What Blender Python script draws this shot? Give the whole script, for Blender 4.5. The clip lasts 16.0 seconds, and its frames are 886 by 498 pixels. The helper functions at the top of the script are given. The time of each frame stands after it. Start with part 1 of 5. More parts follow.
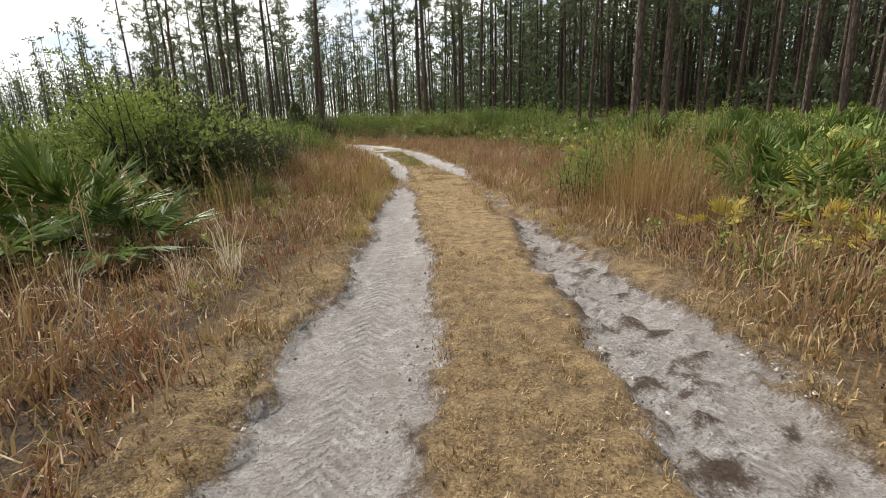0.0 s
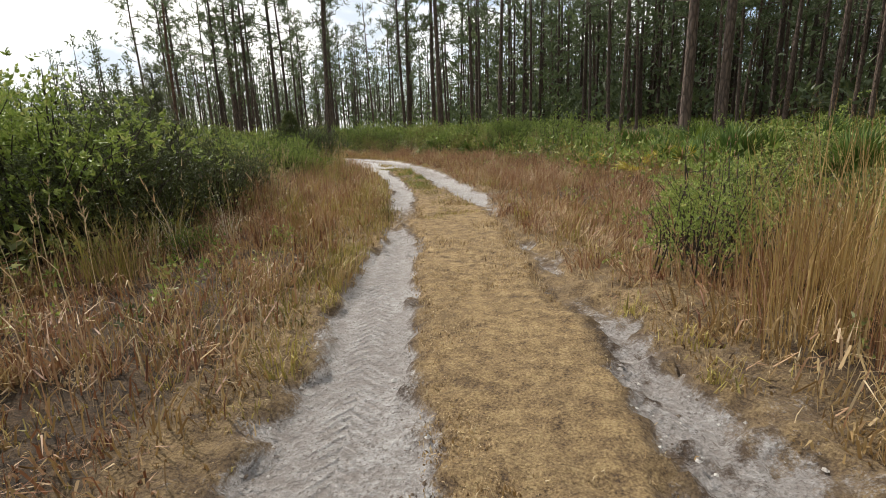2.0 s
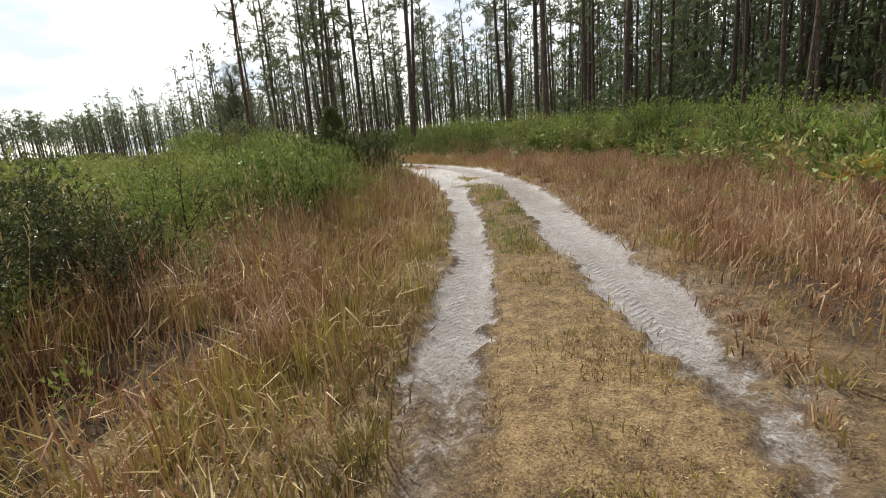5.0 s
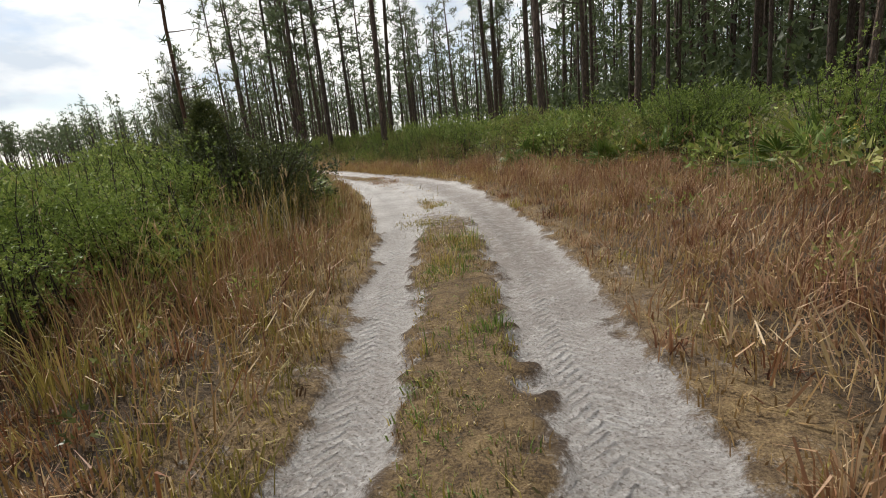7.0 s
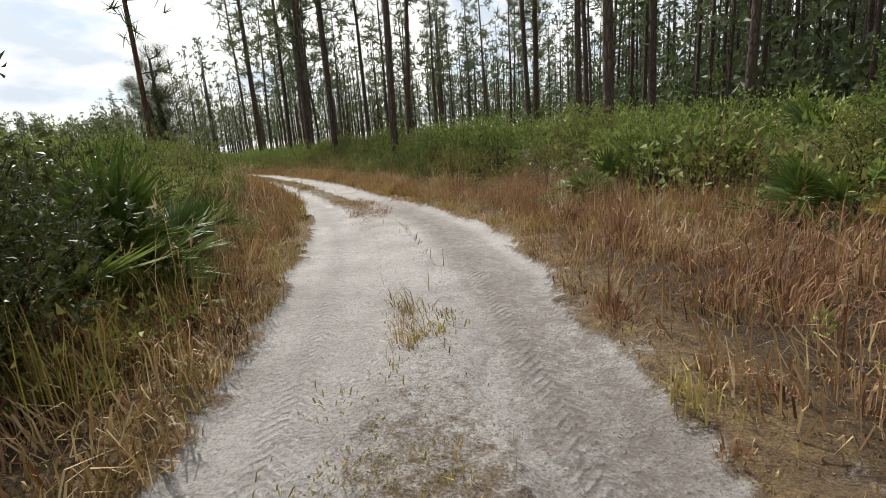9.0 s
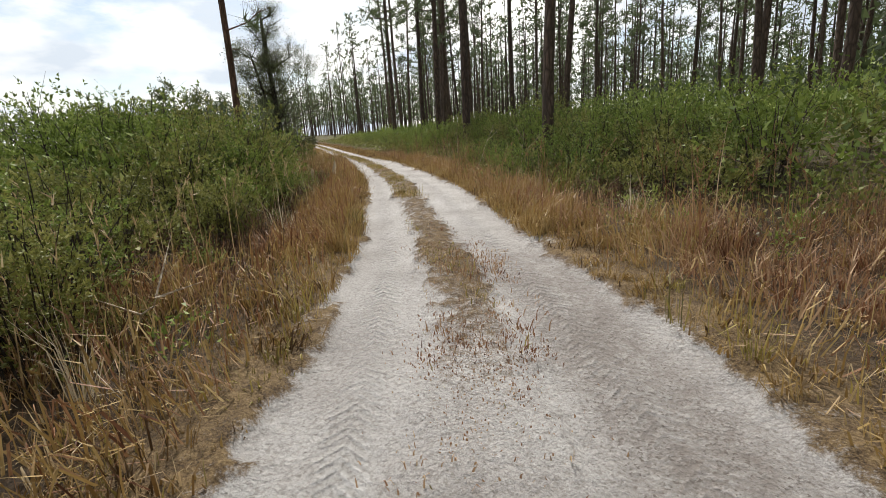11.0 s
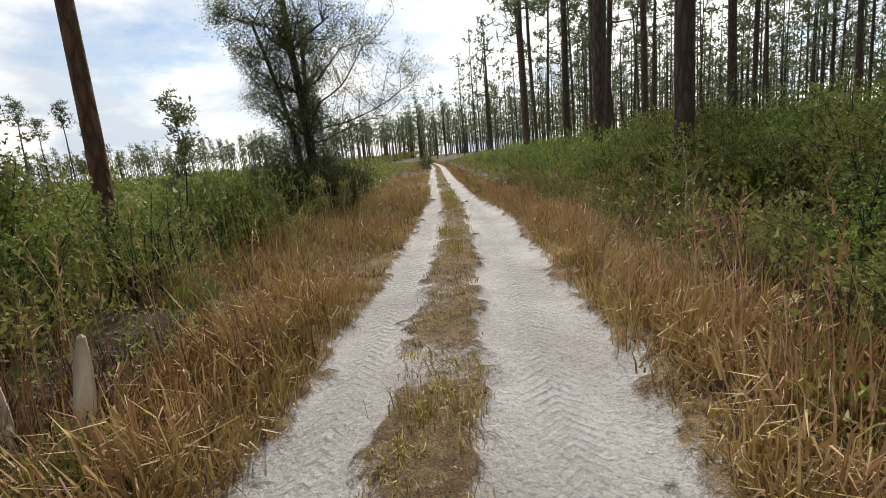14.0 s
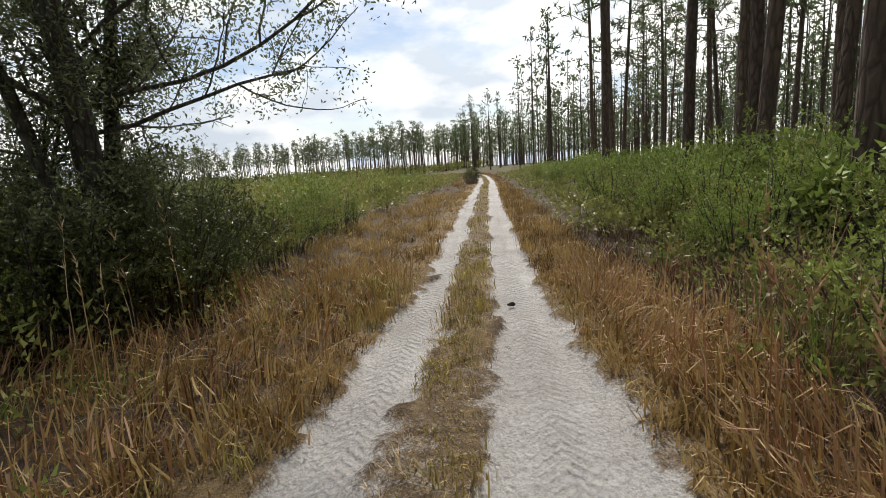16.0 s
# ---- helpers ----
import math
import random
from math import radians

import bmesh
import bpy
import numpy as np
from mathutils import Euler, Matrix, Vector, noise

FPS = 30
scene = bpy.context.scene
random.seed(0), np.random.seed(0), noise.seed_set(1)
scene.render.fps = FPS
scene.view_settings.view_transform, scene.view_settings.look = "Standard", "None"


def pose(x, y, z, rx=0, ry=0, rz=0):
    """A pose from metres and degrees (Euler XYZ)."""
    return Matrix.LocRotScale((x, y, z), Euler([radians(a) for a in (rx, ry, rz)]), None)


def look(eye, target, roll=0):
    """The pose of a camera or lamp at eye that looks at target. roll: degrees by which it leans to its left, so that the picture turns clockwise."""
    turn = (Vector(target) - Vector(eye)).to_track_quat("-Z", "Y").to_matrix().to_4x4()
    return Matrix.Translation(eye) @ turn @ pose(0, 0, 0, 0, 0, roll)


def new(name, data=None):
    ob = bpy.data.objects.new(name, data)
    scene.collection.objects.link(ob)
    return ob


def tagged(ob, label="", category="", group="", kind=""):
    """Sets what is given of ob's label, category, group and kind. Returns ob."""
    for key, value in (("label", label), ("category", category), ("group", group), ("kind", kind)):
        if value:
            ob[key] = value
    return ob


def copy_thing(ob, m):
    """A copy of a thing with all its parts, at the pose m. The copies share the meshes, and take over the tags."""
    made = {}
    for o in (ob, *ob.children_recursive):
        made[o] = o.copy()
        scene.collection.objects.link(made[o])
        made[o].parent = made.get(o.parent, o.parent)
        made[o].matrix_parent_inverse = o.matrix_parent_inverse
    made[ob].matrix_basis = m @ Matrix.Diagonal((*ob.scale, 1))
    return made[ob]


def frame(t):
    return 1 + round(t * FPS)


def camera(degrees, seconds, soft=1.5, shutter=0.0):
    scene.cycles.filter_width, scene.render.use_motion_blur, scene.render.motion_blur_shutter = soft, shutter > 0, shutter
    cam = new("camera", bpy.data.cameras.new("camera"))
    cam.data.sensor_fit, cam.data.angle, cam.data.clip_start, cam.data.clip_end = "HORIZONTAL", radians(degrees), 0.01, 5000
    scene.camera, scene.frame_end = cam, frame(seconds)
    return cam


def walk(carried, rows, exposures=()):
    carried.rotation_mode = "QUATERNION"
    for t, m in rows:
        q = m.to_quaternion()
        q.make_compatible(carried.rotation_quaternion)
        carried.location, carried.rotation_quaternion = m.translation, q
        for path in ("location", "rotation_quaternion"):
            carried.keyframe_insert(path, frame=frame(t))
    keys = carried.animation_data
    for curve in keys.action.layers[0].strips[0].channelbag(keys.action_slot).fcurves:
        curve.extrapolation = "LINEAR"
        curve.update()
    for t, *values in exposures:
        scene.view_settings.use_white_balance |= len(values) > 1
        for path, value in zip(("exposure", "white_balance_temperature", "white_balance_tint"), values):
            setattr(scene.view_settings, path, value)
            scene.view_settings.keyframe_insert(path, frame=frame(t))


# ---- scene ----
cam = camera(84.72, 16.0, soft=0.9)
# seconds, place, then heading (to the left of +y), pitch and lean in degrees
PATH = [
    (0.0, 0.000, 0.000, 1.349, 0.01, -14.93, -1.76),
    (0.5, 0.051, 0.775, 1.308, -0.30, -14.90, -1.72),
    (1.0, 0.009, 1.533, 1.322, 0.62, -13.76, -2.32),
    (1.5, -0.038, 2.299, 1.338, 1.24, -13.51, -2.19),
    (2.0, 0.022, 3.164, 1.361, 1.82, -13.63, -1.96),
    (2.5, -0.086, 4.106, 1.375, 2.85, -13.87, -2.52),
    (3.0, -0.093, 5.116, 1.375, 4.95, -14.27, -2.49),
    (3.5, -0.159, 6.180, 1.374, 7.65, -14.15, -2.70),
    (4.0, -0.194, 7.312, 1.389, 10.95, -14.32, -2.51),
    (4.2, -0.215, 7.763, 1.399, 12.29, -13.90, -2.70),
    (6.3, -0.451, 12.632, 1.386, 14.17, -13.29, -5.51),
    (6.5, -0.477, 13.163, 1.379, 13.93, -13.36, -5.81),
    (7.0, -0.579, 14.536, 1.361, 13.49, -13.47, -5.88),
    (7.5, -0.724, 15.955, 1.356, 13.35, -13.29, -5.77),
    (8.0, -0.987, 17.450, 1.340, 14.01, -13.00, -5.23),
    (8.5, -1.300, 18.878, 1.334, 14.67, -12.68, -4.87),
    (9.0, -1.690, 20.382, 1.337, 16.47, -12.78, -4.23),
    (9.5, -2.158, 21.904, 1.341, 20.63, -12.50, -3.62),
    (10.0, -2.692, 23.356, 1.341, 25.06, -13.53, -2.64),
    (10.2, -2.955, 23.972, 1.341, 27.20, -13.80, -2.94),
    (12.3, -7.018, 30.775, 1.363, 38.43, -13.83, -4.25),
    (12.5, -7.434, 31.414, 1.359, 39.77, -13.89, -4.75),
    (13.0, -8.539, 33.000, 1.342, 43.14, -13.64, -5.39),
    (13.5, -9.770, 34.606, 1.336, 46.25, -12.31, -5.86),
    (14.0, -11.121, 36.173, 1.337, 48.88, -10.98, -5.26),
    (14.5, -12.572, 37.737, 1.339, 51.18, -10.21, -4.52),
    (15.0, -14.054, 39.340, 1.348, 52.65, -9.80, -4.21),
    (15.5, -15.686, 40.889, 1.370, 54.00, -9.64, -3.87),
    (16.0, -17.381, 42.479, 1.392, 54.93, -9.39, -3.59),
]


def sight(x, y, z, yaw, pitch, lean):
    a, p = radians(yaw), radians(pitch)
    return look((x, y, z), (x - math.sin(a) * math.cos(p), y + math.cos(a) * math.cos(p), z + math.sin(p)), lean)


walk(cam, [(t, sight(*row)) for t, *row in PATH], exposures=[(0.0, 0.08), (2.5, 0.0), (4.0, 0.15), (7.0, -0.22), (10.0, -0.10), (12.5, -0.1), (16.0, -0.18)])

# ================= world and sun =================
K = 0.85                                   # the plan's units to metres

world = bpy.data.worlds.new("sky")
scene.world = world
world.use_nodes = True
wt = world.node_tree
wt.nodes.clear()
w_out = wt.nodes.new("ShaderNodeOutputWorld")
w_sky = wt.nodes.new("ShaderNodeTexSky")
w_sky.sky_type, w_sky.sun_disc = 'NISHITA', False
w_sky.sun_elevation, w_sky.sun_rotation = radians(49), radians(-45)
w_blue = wt.nodes.new("ShaderNodeBackground")
w_blue.inputs["Strength"].default_value = 0.13
w_cloud = wt.nodes.new("ShaderNodeBackground")
w_cloud.inputs["Strength"].default_value = 1.0
w_co = wt.nodes.new("ShaderNodeTexCoord")
w_map = wt.nodes.new("ShaderNodeMapping")
w_map.inputs["Scale"].default_value = (1.6, 1.6, 4.2)
w_map.inputs["Location"].default_value = (3.1, 0.4, 0.2)
w_n1 = wt.nodes.new("ShaderNodeTexNoise")
w_n1.inputs["Scale"].default_value, w_n1.inputs["Detail"].default_value, w_n1.inputs["Roughness"].default_value = 1.5, 9.0, 0.58
w_n2 = wt.nodes.new("ShaderNodeTexNoise")
w_n2.inputs["Scale"].default_value, w_n2.inputs["Detail"].default_value = 2.6, 7.0
w_r1 = wt.nodes.new("ShaderNodeValToRGB")
w_r1.color_ramp.elements[0].position, w_r1.color_ramp.elements[1].position = 0.36, 0.48
w_r2 = wt.nodes.new("ShaderNodeValToRGB")
w_r2.color_ramp.elements[0].position, w_r2.color_ramp.elements[0].color = 0.40, (0.60, 0.66, 0.73, 1)
w_r2.color_ramp.elements[1].position, w_r2.color_ramp.elements[1].color = 0.55, (1.0, 0.985, 0.95, 1)
w_mix = wt.nodes.new("ShaderNodeMixShader")
wt.links.new(w_co.outputs["Generated"], w_map.inputs["Vector"])
wt.links.new(w_map.outputs["Vector"], w_n1.inputs["Vector"])
wt.links.new(w_map.outputs["Vector"], w_n2.inputs["Vector"])
wt.links.new(w_n1.outputs["Fac"], w_r1.inputs["Fac"])
wt.links.new(w_n2.outputs["Fac"], w_r2.inputs["Fac"])
wt.links.new(w_r2.outputs["Color"], w_cloud.inputs["Color"])
w_dot = wt.nodes.new("ShaderNodeVectorMath")
w_dot.operation = "DOT_PRODUCT"
w_dot.inputs[1].default_value = (-0.461, 0.461, 0.758)
wt.links.new(w_co.outputs["Generated"], w_dot.inputs[0])
w_glow = wt.nodes.new("ShaderNodeMapRange")
w_glow.inputs["From Min"].default_value, w_glow.inputs["From Max"].default_value = -0.5, 0.95
w_glow.inputs["To Min"].default_value, w_glow.inputs["To Max"].default_value = 0.30, 1.6
wt.links.new(w_dot.outputs["Value"], w_glow.inputs["Value"])
wt.links.new(w_glow.outputs[0], w_cloud.inputs["Strength"])
wt.links.new(w_sky.outputs["Color"], w_blue.inputs["Color"])
w_sep = wt.nodes.new("ShaderNodeSeparateXYZ")
wt.links.new(w_co.outputs["Generated"], w_sep.inputs[0])
w_haze = wt.nodes.new("ShaderNodeMapRange")
w_haze.inputs["From Min"].default_value, w_haze.inputs["From Max"].default_value = 0.0, 0.16
w_haze.inputs["To Min"].default_value, w_haze.inputs["To Max"].default_value = 0.9, 0.0
wt.links.new(w_sep.outputs["Z"], w_haze.inputs["Value"])
w_max = wt.nodes.new("ShaderNodeMath")
w_max.operation = "MAXIMUM"
wt.links.new(w_r1.outputs["Color"], w_max.inputs[0])
wt.links.new(w_haze.outputs[0], w_max.inputs[1])
wt.links.new(w_max.outputs[0], w_mix.inputs[0])
wt.links.new(w_blue.outputs[0], w_mix.inputs[1])
wt.links.new(w_cloud.outputs[0], w_mix.inputs[2])
wt.links.new(w_mix.outputs[0], w_out.inputs["Surface"])

sun_data = bpy.data.lights.new("sun", 'SUN')
sun_data.energy, sun_data.angle, sun_data.color = 4.2, radians(1.8), (1.0, 0.94, 0.85)
sun = new("sun", sun_data)
sun.matrix_world = look((-28, 28, 46), (0, 0, 0))

# ================= materials =================


def ramp(nt, fac, stops):
    n = nt.nodes.new("ShaderNodeValToRGB")
    els = n.color_ramp.elements
    els[0].position, els[0].color = stops[0][0], (*stops[0][1], 1)
    els[1].position, els[1].color = stops[-1][0], (*stops[-1][1], 1)
    for p, c in stops[1:-1]:
        e = els.new(p)
        e.color = (*c, 1)
    nt.links.new(fac, n.inputs["Fac"])
    return n.outputs["Color"]


def noise_tex(nt, vec, scale, detail=4.0, rough=0.55):
    n = nt.nodes.new("ShaderNodeTexNoise")
    n.inputs["Scale"].default_value, n.inputs["Detail"].default_value, n.inputs["Roughness"].default_value = scale, detail, rough
    if vec is not None:
        nt.links.new(vec, n.inputs["Vector"])
    return n.outputs["Fac"]


def mix(nt, fac, a, b, mode="MIX"):
    n = nt.nodes.new("ShaderNodeMix")
    n.data_type, n.blend_type = "RGBA", mode
    for sock, v in ((n.inputs[0], fac), (n.inputs[6], a), (n.inputs[7], b)):
        if isinstance(v, (int, float)):
            sock.default_value = v
        elif isinstance(v, tuple):
            sock.default_value = (*v, 1)
        else:
            nt.links.new(v, sock)
    return n.outputs[2]


def maths(nt, op, a, b=0.0, c=None):
    n = nt.nodes.new("ShaderNodeMath")
    n.operation = op
    for sock, v in zip(n.inputs, (a, b, c)):
        if v is None:
            continue
        if isinstance(v, (int, float)):
            sock.default_value = v
        else:
            nt.links.new(v, sock)
    return n.outputs[0]


def material(name, rough=0.7):
    m = bpy.data.materials.new(name)
    m.use_nodes = True
    nt = m.node_tree
    b = nt.nodes["Principled BSDF"]
    b.inputs["Roughness"].default_value = rough
    return m, nt, b


def bump(nt, b, height, strength, distance):
    n = nt.nodes.new("ShaderNodeBump")
    n.inputs["Strength"].default_value, n.inputs["Distance"].default_value = strength, distance
    nt.links.new(height, n.inputs["Height"])
    nt.links.new(n.outputs[0], b.inputs["Normal"])


def coords(nt, kind="Object"):
    return nt.nodes.new("ShaderNodeTexCoord").outputs[kind]


def leafy(name, stops, rough=0.5, through_light=0.35, patch=0.35, patch_scale=0.8, spec=0.5):
    """Foliage: each leaf or blade takes its own tone, in drifts of lighter and darker growth, and lets some light through."""
    m, nt, b = material(name, rough)
    island = nt.nodes.new("ShaderNodeNewGeometry").outputs["Random Per Island"]
    ob = nt.nodes.new("ShaderNodeObjectInfo").outputs["Random"]
    pos = nt.nodes.new("ShaderNodeNewGeometry").outputs["Position"]
    drift = noise_tex(nt, pos, patch_scale, 3.0)
    f = maths(nt, "ADD", maths(nt, "MULTIPLY", island, 1.0 - patch), maths(nt, "MULTIPLY", maths(nt, "MULTIPLY_ADD", drift, 2.2, -0.6), patch))
    f = maths(nt, "ADD", f, maths(nt, "MULTIPLY_ADD", ob, 0.24, -0.12))
    tone = nt.nodes.new("ShaderNodeAttribute")
    tone.attribute_name = "tone"
    f = maths(nt, "ADD", f, tone.outputs["Fac"])
    col = ramp(nt, f, stops)
    nt.links.new(col, b.inputs["Base Color"])
    b.inputs["Specular IOR Level"].default_value = spec
    tr = nt.nodes.new("ShaderNodeBsdfTranslucent")
    nt.links.new(col, tr.inputs["Color"])
    ms = nt.nodes.new("ShaderNodeMixShader")
    ms.inputs[0].default_value = through_light
    nt.links.new(b.outputs[0], ms.inputs[1])
    nt.links.new(tr.outputs[0], ms.inputs[2])
    nt.links.new(ms.outputs[0], nt.nodes["Material Output"].inputs["Surface"])
    return m


TAN = [(0.0, (0.075, 0.04, 0.016)), (0.22, (0.20, 0.118, 0.044)), (0.5, (0.33, 0.212, 0.082)), (0.78, (0.44, 0.312, 0.140)), (1.0, (0.58, 0.46, 0.27))]
AMBER = [(0.0, (0.075, 0.04, 0.015)), (0.22, (0.20, 0.115, 0.036)), (0.5, (0.35, 0.228, 0.078)), (0.78, (0.45, 0.315, 0.12)), (1.0, (0.55, 0.41, 0.20))]
RUSSET = [(0.0, (0.09, 0.036, 0.019)), (0.22, (0.23, 0.098, 0.045)), (0.55, (0.37, 0.22, 0.118)), (0.82, (0.46, 0.30, 0.165)), (1.0, (0.60, 0.45, 0.28))]
OLIVE = [(0.0, (0.10, 0.085, 0.025)), (0.35, (0.24, 0.20, 0.05)), (0.65, (0.37, 0.30, 0.075)), (1.0, (0.55, 0.44, 0.15))]
GREEN = [(0.0, (0.05, 0.085, 0.018)), (0.4, (0.11, 0.17, 0.03)), (0.75, (0.19, 0.26, 0.05)), (1.0, (0.34, 0.36, 0.10))]
STRAW = [(0.0, (0.36, 0.24, 0.12)), (0.5, (0.52, 0.38, 0.21)), (1.0, (0.68, 0.56, 0.36))]
SHRUB = [(0.0, (0.055, 0.078, 0.02)), (0.3, (0.135, 0.185, 0.04)), (0.6, (0.235, 0.31, 0.066)), (0.85, (0.37, 0.43, 0.115)), (1.0, (0.50, 0.48, 0.18))]
DARKLEAF = [(0.0, (0.04, 0.05, 0.018)), (0.5, (0.09, 0.11, 0.035)), (0.85, (0.16, 0.18, 0.06)), (1.0, (0.28, 0.26, 0.10))]
PALM = [(0.0, (0.03, 0.055, 0.014)), (0.5, (0.09, 0.145, 0.03)), (0.8, (0.20, 0.26, 0.05)), (1.0, (0.50, 0.45, 0.11))]
PALMGOLD = [(0.0, (0.26, 0.27, 0.05)), (0.5, (0.50, 0.42, 0.07)), (1.0, (0.64, 0.42, 0.08))]
OLIVELEAF = [(0.0, (0.075, 0.08, 0.026)), (0.35, (0.18, 0.195, 0.054)), (0.7, (0.31, 0.315, 0.09)), (1.0, (0.48, 0.43, 0.17))]
NEEDLE = [(0.0, (0.055, 0.075, 0.034)), (0.5, (0.11, 0.145, 0.062)), (0.85, (0.17, 0.205, 0.09)), (1.0, (0.25, 0.26, 0.13))]

mat_tan = leafy("dry_tan_grass", TAN, 0.6, 0.2, 0.4, 0.9)
mat_amber = leafy("dry_amber_grass", AMBER, 0.6, 0.2, 0.4, 0.9)
mat_russet = leafy("dry_russet_grass", RUSSET, 0.6, 0.2, 0.4, 0.8)
mat_olive = leafy("olive_grass", OLIVE, 0.6, 0.2, 0.5, 0.7)
mat_green = leafy("green_grass", GREEN, 0.55, 0.22, 0.4, 1.2)
mat_straw = leafy("pale_straw", STRAW, 0.6, 0.25, 0.2, 1.0)
mat_bleached = leafy("bleached_stalk", [(0.0, (0.52, 0.42, 0.28)), (0.5, (0.70, 0.60, 0.44)), (1.0, (0.85, 0.77, 0.62))], 0.6, 0.2, 0.2, 1.0)
mat_shrub = leafy("shrub_leaf", SHRUB, 0.5, 0.26, 0.45, 1.1, 0.3)
mat_light = leafy("light_green_leaf", [(0.0, (0.09, 0.12, 0.03)), (0.4, (0.20, 0.27, 0.06)), (0.75, (0.34, 0.41, 0.10)), (1.0, (0.52, 0.52, 0.18))], 0.45, 0.3, 0.4, 1.6, 0.3)
mat_oliveleaf = leafy("olive_leaf", OLIVELEAF, 0.5, 0.25, 0.45, 1.5, 0.3)
mat_dark = leafy("dark_waxy_leaf", DARKLEAF, 0.42, 0.15, 0.35, 1.3, 0.4)
mat_oakleaf = leafy("grey_green_leaf", [(0.0, (0.07, 0.085, 0.04)), (0.5, (0.15, 0.175, 0.08)), (1.0, (0.32, 0.33, 0.17))], 0.5, 0.42, 0.3, 1.3, 0.4)
mat_palm = leafy("palmetto_leaf", PALM, 0.46, 0.18, 0.4, 1.4, 0.25)
mat_gold = leafy("yellowed_palmetto_leaf", PALMGOLD, 0.5, 0.35, 0.3, 1.4)
mat_needle = leafy("pine_needles", NEEDLE, 0.5, 0.35, 0.35, 0.5)


def bark_material(name, dark, mid, light, scale):
    m, nt, b = material(name, 0.9)
    co = coords(nt)
    mp = nt.nodes.new("ShaderNodeMapping")
    mp.inputs["Scale"].default_value = (scale, scale, scale * 0.28)
    nt.links.new(co, mp.inputs["Vector"])
    v = nt.nodes.new("ShaderNodeTexVoronoi")
    v.feature = "DISTANCE_TO_EDGE"
    v.inputs["Scale"].default_value = 1.0
    nt.links.new(mp.outputs[0], v.inputs["Vector"])
    plates = maths(nt, "MINIMUM", maths(nt, "MULTIPLY", v.outputs["Distance"], 4.0), 1.0)
    grain = noise_tex(nt, mp.outputs[0], 3.5, 6.0, 0.65)
    ob = nt.nodes.new("ShaderNodeObjectInfo").outputs["Random"]
    tone = maths(nt, "ADD", maths(nt, "MULTIPLY", grain, 0.75), maths(nt, "MULTIPLY", ob, 0.28))
    col = ramp(nt, tone, [(0.2, dark), (0.5, mid), (0.85, light)])
    col = mix(nt, maths(nt, "MULTIPLY_ADD", plates, -0.65, 0.65), col, tuple(c * 0.35 for c in dark))
    nt.links.new(col, b.inputs["Base Color"])
    bump(nt, b, maths(nt, "ADD", plates, maths(nt, "MULTIPLY", grain, 0.5)), 0.9, 0.03)
    return m


mat_bark = bark_material("pine_bark", (0.055, 0.040, 0.032), (0.115, 0.078, 0.058), (0.20, 0.145, 0.11), 9.0)
mat_redbark = bark_material("reddish_pine_bark", (0.07, 0.038, 0.026), (0.16, 0.085, 0.055), (0.24, 0.15, 0.11), 9.0)
mat_twig = bark_material("twig_bark", (0.045, 0.035, 0.027), (0.09, 0.07, 0.055), (0.17, 0.14, 0.11), 30.0)
mat_greybark = bark_material("lichened_bark", (0.04, 0.035, 0.03), (0.085, 0.075, 0.062), (0.17, 0.165, 0.145), 14.0)
mat_deadwood = bark_material("bleached_deadwood", (0.34, 0.25, 0.17), (0.60, 0.48, 0.35), (0.82, 0.72, 0.58), 16.0)
mat_stub = bark_material("bare_weathered_wood", (0.50, 0.40, 0.29), (0.70, 0.59, 0.45), (0.85, 0.77, 0.64), 5.0)


def litter(nt, pos):
    """Leaf mould, and matted straw, both fine-grained; their darkest tones paint in shade between tufts."""
    n_mid, n_fine = noise_tex(nt, pos, 9.0, 8.0, 0.72), noise_tex(nt, pos, 75.0, 5.0, 0.7)
    tone = maths(nt, "ADD", maths(nt, "MULTIPLY", n_mid, 0.5), maths(nt, "MULTIPLY", n_fine, 0.55))
    mould = ramp(nt, tone, [(0.40, (0.016, 0.012, 0.008)), (0.52, (0.06, 0.036, 0.018)), (0.62, (0.14, 0.088, 0.042)), (0.80, (0.33, 0.235, 0.12))])
    straw = ramp(nt, tone, [(0.40, (0.06, 0.035, 0.018)), (0.50, (0.24, 0.155, 0.07)), (0.60, (0.43, 0.30, 0.14)), (0.80, (0.62, 0.50, 0.31))])
    return mould, straw, n_mid, n_fine


# sandy track: white sand in the ruts, litter and shade-darkened soil between and beside them
mat_road, nt, b = material("sandy_track", 0.95)
uv = nt.nodes.new("ShaderNodeUVMap")
uv.uv_map = "track"
att = nt.nodes.new("ShaderNodeAttribute")
att.attribute_name = "sand"
pos = nt.nodes.new("ShaderNodeNewGeometry").outputs["Position"]
n_big = noise_tex(nt, pos, 1.3, 5.0)
n_mid = noise_tex(nt, pos, 11.0, 8.0, 0.72)
n_fine = noise_tex(nt, pos, 70.0, 5.0, 0.7)
edge = maths(nt, "ADD", att.outputs["Fac"], maths(nt, "MULTIPLY_ADD", n_mid, 1.1, -0.55))
edge = maths(nt, "ADD", edge, maths(nt, "MULTIPLY_ADD", n_fine, 0.9, -0.45))
sand_mask = maths(nt, "MULTIPLY_ADD", edge, 3.0, -1.0)
sand_mask = maths(nt, "MINIMUM", maths(nt, "MAXIMUM", sand_mask, 0.0), 1.0)
sand_tone = maths(nt, "ADD", maths(nt, "MULTIPLY", n_big, 0.6), maths(nt, "MULTIPLY", n_fine, 0.45))
sand_col = ramp(nt, sand_tone, [(0.28, (0.33, 0.305, 0.285)), (0.46, (0.53, 0.505, 0.485)), (0.60, (0.69, 0.67, 0.65)), (0.8, (0.80, 0.785, 0.77))])
